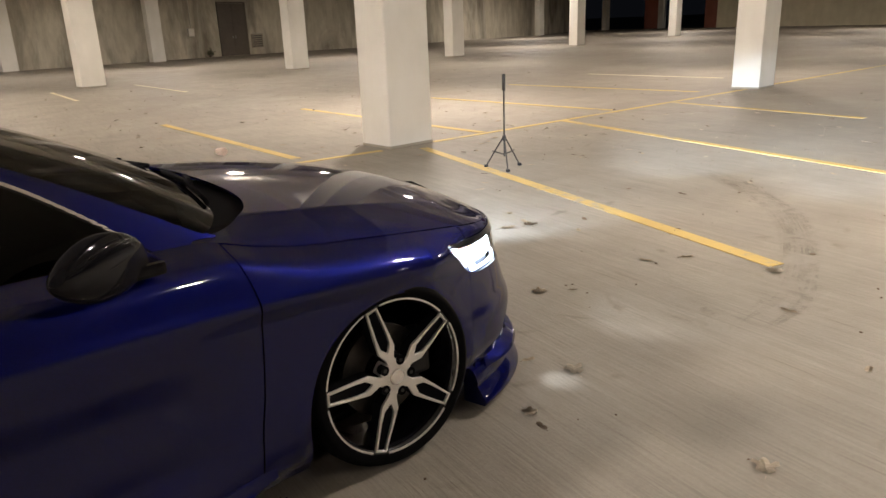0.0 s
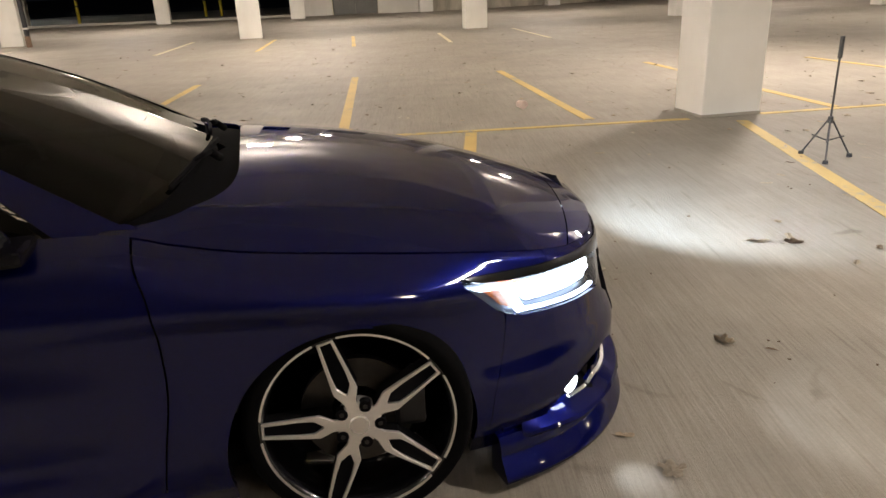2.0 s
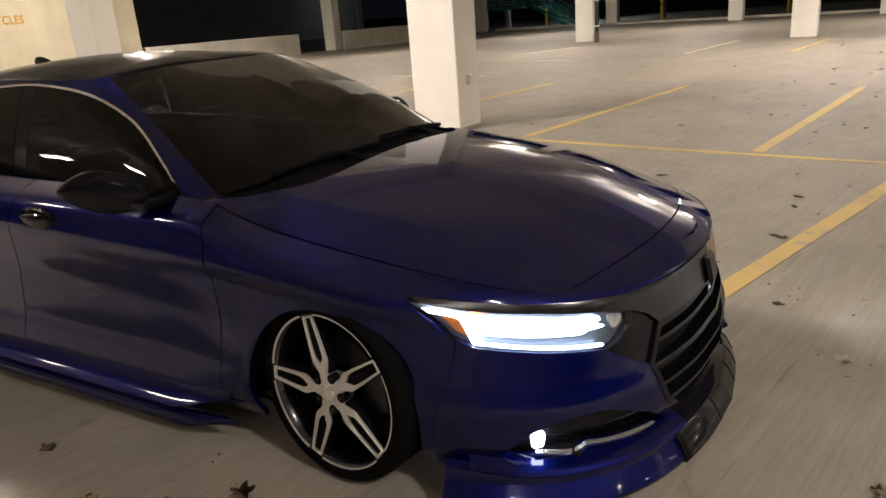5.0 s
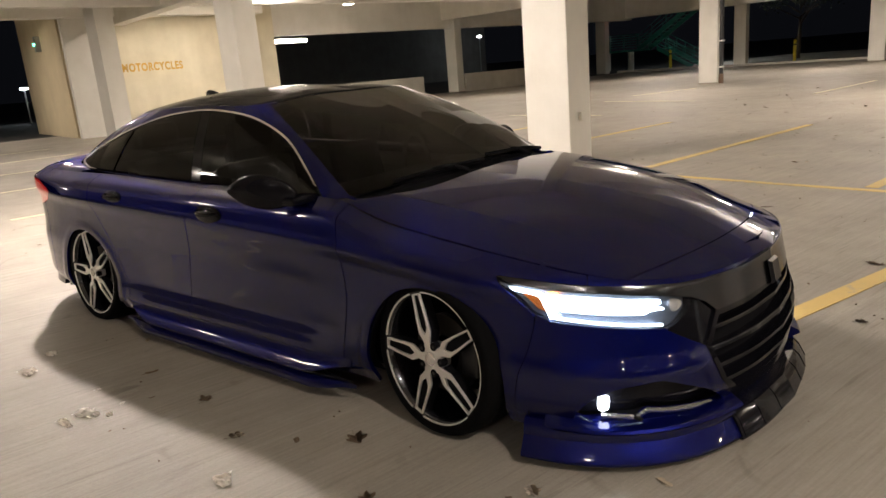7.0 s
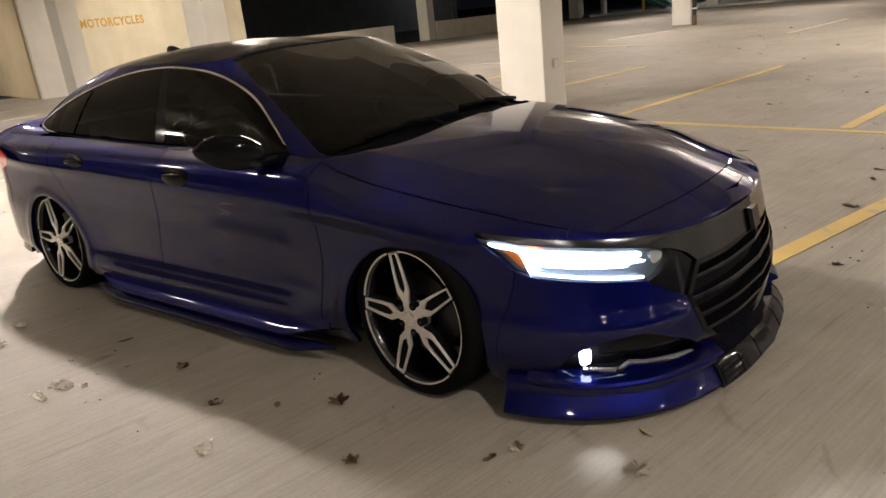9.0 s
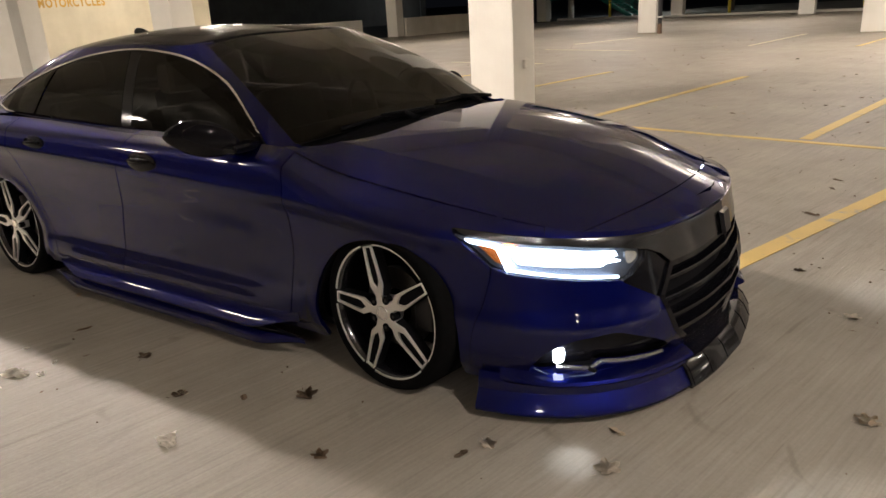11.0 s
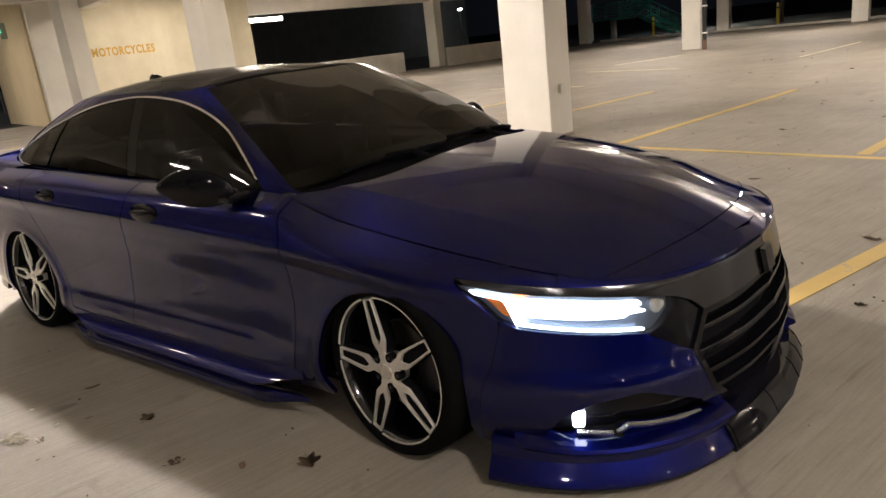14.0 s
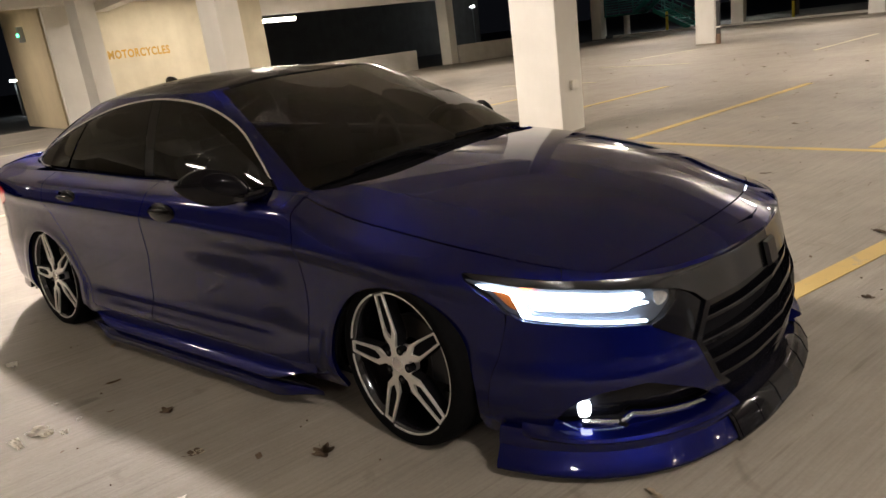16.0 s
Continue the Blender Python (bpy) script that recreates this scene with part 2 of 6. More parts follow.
# columns: place on the bay grid, half sizes along u and v
COLUMNS = [
    (4.62, 7.95), (-3.45, 7.85), (-11.6, 6.95), (-19.7, 6.3), (13.1, 8.75),
    (-11.6, 24.9), (-3.7, 23.7), (3.3, 23.8), (10.5, 25.6), (18.3, 26.8), (28.0, 29.4), (40.3, 33.1),
    (-26.6, 25.2), (-28.2, 39.2), (-19.4, 40.8), (-11.0, 37.9), (-4.3, 37.3), (2.0, 38.9), (8.8, 40.3), (43.5, 50.5), (59.1, 57.8),
]


def column(u, v, su=0.34, sv=0.27, boxed=False):
    t = thing("column", Matrix.Translation(G(u, v)) @ Matrix.Rotation(radians(GRID_TURN + 10), 4, "Z"), "square white painted concrete column with chamfered corners", "column", "garage columns")
    part("shaft", box((-su, -sv, 0), (su, sv, CEILING_Z), 0.018), M_COLUMN, t)
    part("foot_stain", box((-su - 0.004, -sv - 0.004, 0), (su + 0.004, sv + 0.004, 0.03), 0.002), M_GREYWALL, t, "grime strip at the foot")
    if boxed:
        part("conduit_box", box((su, -0.06, 0.56), (su + 0.055, 0.06, 0.68), 0.018), M_COLUMN, t, "small white junction box")
    return t


for k, (u, v) in enumerate(COLUMNS):
    column(u, v, boxed=k in (0, 1, 7, 8))


# painted bay lines, end to end in bay coordinates
def line(p, q, mat=None, width=0.10):
    a, b = G(*p), G(*q)
    d = b - a
    m = Matrix.Translation(a) @ Matrix.Rotation(math.atan2(d.y, d.x), 4, "Z")
    bm = box((0, -width / 2, 0.0), (d.length, width / 2, 0.004), 0.0, m)
    yellow = (mat or M_YELLOW) is M_YELLOW
    return tagged(link_mesh("parking_line", bm, mat or M_YELLOW), "worn yellow painted parking bay line" if yellow else "faded pale painted parking bay line", "parking line", "parking lines", "structure")


for p, q in [
    ((4.66, 7.40), (3.98, 2.38)), ((1.93, 7.45), (1.55, 3.2)), ((7.40, 7.94), (6.95, 3.1)), ((10.15, 8.3), (10.2, 5.1)),
    ((3.22, 7.85), (2.78, 12.5)), ((0.62, 7.62), (0.38, 12.5)), ((-2.0, 7.6), (-2.2, 12.45)), ((-4.75, 7.6), (-4.93, 12.6)), ((-7.4, 7.6), (-7.6, 12.8)),
    ((5.9, 7.9), (5.33, 12.76)), ((8.74, 8.25), (7.95, 12.4)), ((11.8, 9.0), (10.75, 13.43)),
]:
    line(p, q, width=0.115)
for p, q in [((-9.5, 7.35), (-0.1, 7.46)), ((-0.1, 7.46), (4.2, 7.62)), ((5.0, 7.72), (8.74, 8.12)), ((8.74, 8.12), (12.7, 8.6)), ((13.6, 8.75), (19.7, 9.47))]:
    line(p, q, width=0.09)
for p, q in [((14.56, 10.5), (13.94, 14.17)), ((4.81, 18.94), (4.4, 23.2)), ((-5.1, 18.9), (-5.4, 23.3)), ((-11.04, 19.6), (-10.5, 22.5)), ((2.3, 18.9), (2.1, 22.5)), ((-7.4, 17.3), (-10.6, 17.6)), ((-7.6, 13.8), (-10.6, 13.75))]:
    line(p, q, M_PALE)
for p, q in [((-2.53, 18.7), (-2.8, 22.8)), ((-0.14, 18.96), (-0.47, 22.8))]:
    line(p, q)
for k in range(5):
    line((-6.85 - 3.3 * k, 1.6 + 0.25 * k), (-6.9 - 3.3 * k, 4.4), M_PALE)


# ---- far walls, openings, outside ----
def wall(p, q, z0, z1, mat, thick=0.25, name="wall", label="painted concrete garage wall"):
    d = Vector((q[0] - p[0], q[1] - p[1], 0))
    m = GRID @ Matrix.Translation((p[0], p[1], 0)) @ Matrix.Rotation(math.atan2(d.y, d.x), 4, "Z")
    return tagged(link_mesh(name, box((0, 0, z0), (d.length, thick, z1), 0.008, m), mat), label, "wall", kind="structure")


# block with the motorcycle bay: side face, front face, return
wall((-31.4, 6.0), (-24.0, 6.0), 0, CEILING_Z, M_TAN, 0.3, "wall_side", "tan painted concrete wall")
wall((-24.0, 11.9), (-24.0, 6.3), 0, CEILING_Z, M_WALL, 0.3, "wall_motorcycle_bay", "cream painted concrete wall with an orange stencil")
wall((-23.7, 7.0), (-23.7, 6.01), 0, CEILING_Z, M_COLUMN, 0.3, "wall_pier", "white painted concrete pier")
wall((-26.9, 15.0), (-26.9, 12.2), 0, CEILING_Z, M_WALL, 0.5, "wall_end_pier", "cream painted end pier")
wall((-26.4, 11.9), (-24.1, 11.9), 0, CEILING_Z, M_WALL, 0.3, "wall_return", "cream painted wall return")
beam(-23.3, -12, -23.3, 13.0, 0.6, 3.9, CEILING_Z)
beam(-26.7, 13.0, -26.7, 40.0, 0.5, 3.25, CEILING_Z)
beam(-28.0, 39.6, 2.0, 39.6, 0.5, 3.35, CEILING_Z)
beam(2.2, 39.6, 16.2, 44.2, 0.4, 3.15, CEILING_Z)
for v in (7.8, 24.6):
    beam(-26.5, v, 45, v + 1.5, 0.45, 3.65, CEILING_Z)
for u in (-19.0, -11.3, -3.6, 4.4, 12.9, 21.0, 29.0):
    beam(u, -22, u + 0.6, 39, 0.4, 3.75, CEILING_Z)
wall((-26.9, 23.1), (-27.6, 15.6), 0, 0.95, M_BARRIER, 0.3, "wall_barrier", "pale concrete barrier in the opening")
wall((-25.9, 32.0), (-26.4, 25.6), 0, 0.92, M_BARRIER, 0.2, "wall_parapet", "pale concrete parapet with scuffs")
# far wall with the grey double door
wall((-4.4, 40.3), (-2.9, 40.3), 0, CEILING_Z, M_COLUMN, 0.3, "wall_far_pier", "white painted far pier")
wall((-0.5, 40.2), (2.2, 39.6), 0, CEILING_Z, M_COLUMN, 0.3, "wall_far_pier", "white painted far pier")
wall((-2.9, 40.55), (-0.5, 40.5), 2.5, CEILING_Z, M_COLUMN, 0.3, "wall_over_door", "white painted wall over the doors")
wall((2.2, 39.7), (16.2, 44.5), 0, CEILING_Z, M_STAINED, 0.3, "wall_far_bend", "stained bare concrete far wall")
wall((16.2, 44.5), (26.0, 46.2), 0, CEILING_Z, M_STAINED, 0.3, "wall_far", "stained bare concrete far wall")
wall((26.0, 46.2), (46.0, 53.2), 0, CEILING_Z, M_STAINED, 0.3, "wall_far_end", "stained bare concrete far wall")
wall((46.0, 53.2), (57.5, 60.5), 0, CEILING_Z, M_STAINED, 0.3, "wall_far_corner", "stained bare concrete far wall")
WALL_TURN = math.atan2(4.8, 14.0)


def on_far_wall(along):
    """A frame on the stained wall: x along it, -y out of it."""
    return GRID @ Matrix.Translation((2.2, 39.7, 0)) @ Matrix.Rotation(WALL_TURN, 4, "Z") @ Matrix.Translation((along, 0, 0))


sd = thing("steel_door", on_far_wall(12.5), "tall dark brown steel double door in the stained far wall", "door", kind="structure")
for sx_ in (-1, 1):
    lf = part("door_leaf", box((min(0.008, sx_ * 0.92), -0.05, 0.02), (max(-0.008, sx_ * 0.92), 0.0, 2.95), 0.006), M_BROWNDOOR, sd)
    part("door_handle", box((sx_ * 0.10 - 0.015, -0.09, 1.0), (sx_ * 0.10 + 0.015, -0.05, 1.14), 0.005), M_PIPE, lf)
for x in (-0.96, 0.96):
    part("door_post", box((x - 0.035, -0.075, 0), (x + 0.035, 0.0, 3.04), 0.006), M_BROWNDOOR, sd)
part("door_head", box((-0.92, -0.075, 2.96), (0.92, 0.0, 3.04), 0.006), M_BROWNDOOR, sd)
jb = thing("electrical_box", on_far_wall(9.6) @ Matrix.Translation((0, 0, 1.41)), "pale grey electrical box with a conduit on the stained wall", "electrical box")
part("box_body", box((-0.19, -0.14, -0.22), (0.19, 0.0, 0.22), 0.015), M_BARRIER, jb)
part("box_lid", box((-0.165, -0.155, -0.195), (0.165, -0.14, 0.195), 0.006), M_COLUMN, jb)
part("conduit", tube((0.05, -0.05, 0.2), (0.05, -0.05, CEILING_Z - 1.45), 0.03), M_BARRIER, jb)


def weed(along, h, seed):
    """A tuft growing out of the joint at the wall's foot."""
    rng = random.Random(seed)
    t = thing("weed", on_far_wall(along) @ Matrix.Translation((0, -0.12, 0)), "scrubby green weed growing at the foot of the wall", "plant", "weeds at the far wall")
    st_, lv = bmesh.new(), bmesh.new()
    for k in range(16):
        a = rng.uniform(0, 6.28)
        tip = Vector((math.cos(a) * rng.uniform(0.1, 0.5) * h * 1.6, -abs(math.sin(a)) * 0.3 * h, rng.uniform(0.4, 1.0) * h))
        add_tube(st_, (0, 0, 0), tip, 0.008, 0.004, 5)
        for j in range(9):
            c = tip * rng.uniform(0.45, 1.0) + Vector((rng.gauss(0, 0.03), rng.gauss(0, 0.03), rng.gauss(0, 0.03)))
            q = Vector((rng.gauss(0, 1), rng.gauss(0, 1), rng.gauss(0, 1) + 0.6)).normalized().to_track_quat("Z", "Y").to_matrix()
            w = rng.uniform(0.03, 0.06)
            lv.faces.new([lv.verts.new(c + q @ Vector(o)) for o in ((-w, 0, 0), (0, -w * 0.45, 0.012), (w, 0, 0), (0, w * 0.45, 0.012))])
    part("stems", st_, M_BARK, t)
    part("leaves", lv, M_LEAFGREEN, t)


weed(10.6, 0.55, 3)
weed(13.9 + 6.4, 0.9, 4)
wall((-28.0, 40.4), (-4.5, 40.4), -0.1, 0.12, M_BARRIER, 0.25, "kerb", "low concrete kerb at the slab edge")
door = thing("double_door", GRID @ Matrix.Translation((-1.7, 40.5, 0)), "grey steel double door in the far wall", "door", kind="structure")
for sx_ in (-1, 1):
    lf = part("door_leaf", box((min(0.01, sx_ * 1.17), -0.03, 0.01), (max(-0.01, sx_ * 1.17), 0.03, 2.48), 0.005), M_GREYDOOR, door)
    part("door_handle", box((sx_ * 0.12 - 0.02, -0.08, 0.98), (sx_ * 0.12 + 0.02, -0.03, 1.12), 0.006), M_PIPE, lf)
for x in (-1.24, 1.24):
    part("door_guard", tube((x, -0.14, 0), (x, -0.14, 0.9), 0.05), M_BOLLARD, door, "yellow guard post")
grille_ = thing("wall_vent", GRID @ Matrix.Translation((15.6, 44.28, 0.80)) @ Matrix.Rotation(math.atan2(4.8, 14.0), 4, "Z"), "louvred metal vent in the far wall", "vent")
part("frame", box((-0.42, -0.05, -0.40), (0.42, 0.02, 0.40), 0.01), M_GREYWALL, grille_)
for k in range(6):
    part("slat", box((-0.36, -0.085, -0.34 + 0.12 * k), (0.36, -0.03, -0.30 + 0.12 * k), 0.006), M_SATIN0, grille_)

# plain walls that close the garage behind and beside the camera
# unseen south wall, added so the car paint reflects no dark band
wall((62.0, -16.0), (-31.4, -16.0), 0, CEILING_Z, M_WALL, 0.3, "wall_south_unseen", "cream painted concrete garage wall")
wall((62.0, 46.0), (62.0, -16.0), 0, CEILING_Z, M_WALL, 0.3, "wall_east", "cream painted concrete garage wall")
for v0, v1, mat_, txt in ((46.0, 47.4, M_BRICK, "brick-red painted pier"), (52.4, 53.2, M_COLUMN, "white painted pier"), (53.2, 55.0, M_BRICK, "brick-red painted pier")):
    wall((62.0, v1), (62.0, v0), 0, CEILING_Z, mat_, 0.3, "wall_east_pier", txt)
beam(62.0, 46.0, 62.0, 62.0, 0.3, 3.6, CEILING_Z)
# outside ground
gnd = link_mesh("ground", box((-700, -700, -0.5), (700, 700, -0.045)), M_DARK)
tagged(gnd, "dark asphalt outside the garage at night", "ground", kind="structure")


# ---- stencilled word on the bay wall ----
cu = bpy.data.curves.new("stencil", "FONT")
cu.body = "MOTORCYCLES"
cu.size, cu.extrude, cu.align_x = 0.46, 0.003, "LEFT"
cu.space_character = 1.14
cu.offset = 0.016
tmp = new("stencil_source", cu)
me = bpy.data.meshes.new_from_object(tmp.evaluated_get(bpy.context.evaluated_depsgraph_get()))
bpy.data.objects.remove(tmp)
me.materials.clear()
me.materials.append(M_SIGN)
xs_ = [v.co.x for v in me.vertices]
sc = 2.12 / (max(xs_) - min(xs_))
word = new("wall_lettering", me)
# faces +u, so the text runs along +v
word.matrix_basis = GRID @ Matrix.Translation((-23.692, 7.76, 2.10)) @ Matrix.Rotation(radians(90), 4, "Z") @ Matrix.Rotation(radians(90), 4, "X") @ Matrix.Diagonal((sc, sc * 1.38, 1, 1))
tagged(word, "worn orange stencilled word MOTORCYCLES on a cream wall", "lettering", kind="structure")


# ---- green steel stairs outside ----
def steel_stairs():
    m = GRID @ Matrix.Translation((-28.6, 43.5, 0))
    t = thing("steel_staircase", m, "green painted steel outdoor staircase with railings", "staircase")
    part("landing", box((-3.6, 0, 1.28), (0.0, 1.6, 1.42), 0.01), M_GREEN, t)
    for y in (0.0, 1.55):
        bm = bmesh.new()
        for k in range(6):
            z = 1.62 + 0.17 * k
            add_tube(bm, (-3.6, y, z), (0.0, y, z), 0.018, seg=6)
        for x in (-3.6, -2.4, -1.2, 0.0):
            add_tube(bm, (x, y, 1.4), (x, y, 2.5), 0.028, seg=6)
        part("landing_rail", bm, M_GREEN, t)
    # flights: up to +x and down to +x
    for (x0, z0, x1, z1, y0) in ((0.0, 1.40, 4.6, 4.2, 0.0), (0.4, 1.40, 3.2, 0.0, 1.7)):
        for y in (y0, y0 + 1.3):
            bm = bmesh.new()
            d = Vector((x1 - x0, 0, z1 - z0))
            add_box(bm, (0, -0.03, -0.16), (d.length, 0.03, 0.12), 0.006, Matrix.Translation((x0, y, z0)) @ Matrix.Rotation(-math.atan2(d.z, d.x), 4, "Y"))
            part("stringer", bm, M_GREEN, t)
            bm = bmesh.new()
            for h in (0.35, 0.62, 0.95):
                add_tube(bm, (x0, y, z0 + h), (x1, y, z1 + h), 0.020, seg=6)
            for k in range(5):
                f = k / 4
                add_tube(bm, (x0 + d.x * f, y, z0 + d.z * f), (x0 + d.x * f, y, z0 + d.z * f + 0.95), 0.022, seg=6)
            part("stair_rail", bm, M_GREEN, t)
        n = 15 if z1 > z0 else 8
        for k in range(n):
            f = (k + 0.5) / n
            part("tread", box((x0 + (x1 - x0) * f - 0.15, y0, z0 + (z1 - z0) * f), (x0 + (x1 - x0) * f + 0.15, y0 + 1.3, z0 + (z1 - z0) * f + 0.04), 0.004), M_GREEN, t)
    for x in (-1.2, -3.3):
        part("post", tube((x, 0.8, 0), (x, 0.8, 1.3), 0.22, seg=20), M_COLUMN, t, "pale round concrete post")
    return t


steel_stairs()


def bollard(u, v):
    t = thing("bollard", Matrix.Translation(G(u, v)), "yellow painted steel bollard with a dark band", "bollard", "bollards at the slab edge")
    bm = tube((0, 0, 0), (0, 0, 1.15), 0.085, seg=18)
    bmesh.ops.create_uvsphere(bm, u_segments=18, v_segments=8, radius=0.085, matrix=Matrix.Translation((0, 0, 1.15)))
    part("post", bm, M_BOLLARD, t, smooth=True)
    part("band", tube((0, 0, 0.92), (0, 0, 1.0), 0.089, seg=18), M_SATIN0, t)


for u, v in ((-24.4, 41.2), (-11.4, 47.0), (-10.5, 47.2), (-17.6, 43.5)):
    bollard(u, v)

# downpipe beside one column
pipe = thing("downpipe", Matrix.Translation(G(-10.98, 24.55)), "dark downpipe with pale clamps beside a column", "pipe")
part("pipe", tube((0, 0, 0.30), (0, 0, CEILING_Z), 0.075, seg=16), M_SATIN0, pipe)
part("pipe_foot", tube((0, 0, 0), (0, 0, 0.34), 0.085, seg=16), M_RUST, pipe, "rusty cast foot")
for z in (0.55, 1.45, 2.9):
    part("clamp", tube((0, 0, z), (0, 0, z + 0.05), 0.10, seg=16), M_COLUMN, pipe)


def small_tree(u, v, h):
    """Bare-ish street tree: trunk, limbs and loose clumps of small leaves."""
    rng = random.Random(7)
    t = thing("tree", Matrix.Translation(G(u, v, -0.05)), "small street tree beyond the slab edge at night", "tree")
    bm = bmesh.new()
    add_tube(bm, (0, 0, 0), (0.1, 0, h * 0.45), 0.13, 0.09, 10)
    tips = []
    for k in range(11):
        a = k * 2.4
        z0 = h * (0.40 + 0.03 * k)
        tip = Vector((math.cos(a) * (1.6 + rng.random()), math.sin(a) * (1.6 + rng.random()), z0 + 0.7 + rng.random()))
        add_tube(bm, (0.1, 0, z0 - 0.25), tip, 0.05, 0.012, 6)
        tips.append(tip)
    part("trunk", bm, M_BARK, t)
    bm = bmesh.new()
    for tip in tips:
        for _ in range(130):
            c = tip + Vector((rng.gauss(0, 0.45), rng.gauss(0, 0.45), rng.gauss(0, 0.22)))
            n = Vector((rng.gauss(0, 1), rng.gauss(0, 1), rng.gauss(0, 1))).normalized()
            q = n.to_track_quat("Z", "Y").to_matrix()
            w = 0.05 + 0.05 * rng.random()
            bm.faces.new([bm.verts.new(c + q @ Vector(o)) for o in ((-w, 0, 0), (0, -w * 0.5, 0.01), (w, 0, 0), (0, w * 0.5, 0.01))])
    part("crown", bm, M_LEAFGREEN, t)


small_tree(-19.8, 48.5, 6.0)


# lamps outside and small fittings
def wall_pack(u, v, z, power, color=(0.85, 0.95, 1.0), name="yard_lamp"):
    t = thing(name, Matrix.Translation(G(u, v, 0)), "small lit yard lamp on a thin pole", "lamp", "yard lamps")
    part("pole", tube((0, 0, -0.05), (0, 0, z), 0.05, seg=10), M_PIPE, t)
    part("head", box((-0.18, -0.18, z - 0.02), (0.18, 0.18, z + 0.10), 0.02), M_YARD, t, "glowing lamp head")
    la = bpy.data.lights.new("yard_light", "POINT")
    la.energy, la.color, la.shadow_soft_size = power, color, 0.1
    o = new("yard_light", la)
    o.matrix_basis = Matrix.Translation(G(u, v, z - 0.25))


wall_pack(-26.4, 49.0, 3.6, 420)
wall_pack(-48.0, 46.0, 3.7, 70)
wall_pack(-49.0, 8.5, 2.1, 60)
wall((-52.0, 50.0), (-52.0, 26.0), -0.1, 5.0, M_NEIGHBOUR, 0.3, "wall_neighbour", "grey wall of the next building")
ex = thing("exit_sign", GRID @ Matrix.Translation((-27.0, 39.31, 3.52)) @ Matrix.Rotation(radians(90), 4, "Z"), "red lit exit sign under the beam", "exit sign")
part("sign_box", box((-0.03, -0.22, -0.11), (0.03, 0.22, 0.11), 0.008), M_EXITRED, ex)
em = thing("emergency_light", GRID @ Matrix.Translation((-27.2, 5.95, 3.35)), "small emergency light with a green indicator on the tan wall", "emergency light")
part("bracket", box((-0.10, -0.14, -0.25), (0.10, 0.05, 0.30), 0.02), M_PIPE, em)
part("indicator", box((-0.02, -0.19, -0.04), (0.09, -0.13, 0.06), 0.01), M_EXITGREEN, em)
fl = thing("tube_lamp", GRID @ Matrix.Translation((-28.6, 16.4, 3.12)), "long lit fluorescent lamp outside the opening", "ceiling lamp")
part("tube", box((-0.08, -1.9, -0.07), (0.08, 1.3, 0.09), 0.02), M_LAMP, fl)
part("hanger", tube((0, 0, 0.08), (0, 0, CEILING_Z - 3.12), 0.02), M_PIPE, fl)

# beside the wheel of the car's row: a slim stand on three legs
st = thing("light_stand", Matrix.Translation((0.79, 7.35, 0)), "slim black tripod light stand on the slab", "light stand")
part("pole", tube((0, 0, 0.12), (0, 0, 0.80), 0.008, seg=10), M_STAND, st)
part("head", tube((0, 0, 0.77), (0, 0, 0.93), 0.017, seg=14), M_STAND, st, "black cylinder head")
part("collar", tube((0, 0, 0.28), (0, 0, 0.33), 0.020, seg=12), M_STAND, st)
for k in range(3):
    a = 0.6 + 2.094 * k
    bm = tube((0, 0, 0.33), (0.20 * math.cos(a), 0.20 * math.sin(a), 0.012), 0.007, seg=8)
    add_tube(bm, (0, 0, 0.14), (0.13 * math.cos(a), 0.13 * math.sin(a), 0.17), 0.006, seg=6)
    lg = part("leg", bm, M_STAND, st)
    part("rubber_foot", box((0.20 * math.cos(a) - 0.02, 0.20 * math.sin(a) - 0.02, 0), (0.20 * math.cos(a) + 0.02, 0.20 * math.sin(a) + 0.02, 0.025), 0.005), M_BLACK, lg)

# ---- the car: shaped skins, cut into panels ----
CAR = Matrix.Translation((-0.699, 2.978, 0)) @ Matrix.Rotation(radians(45), 4, "Z")
HUB_Z = 0.320
REAR_AXLE = -2.83


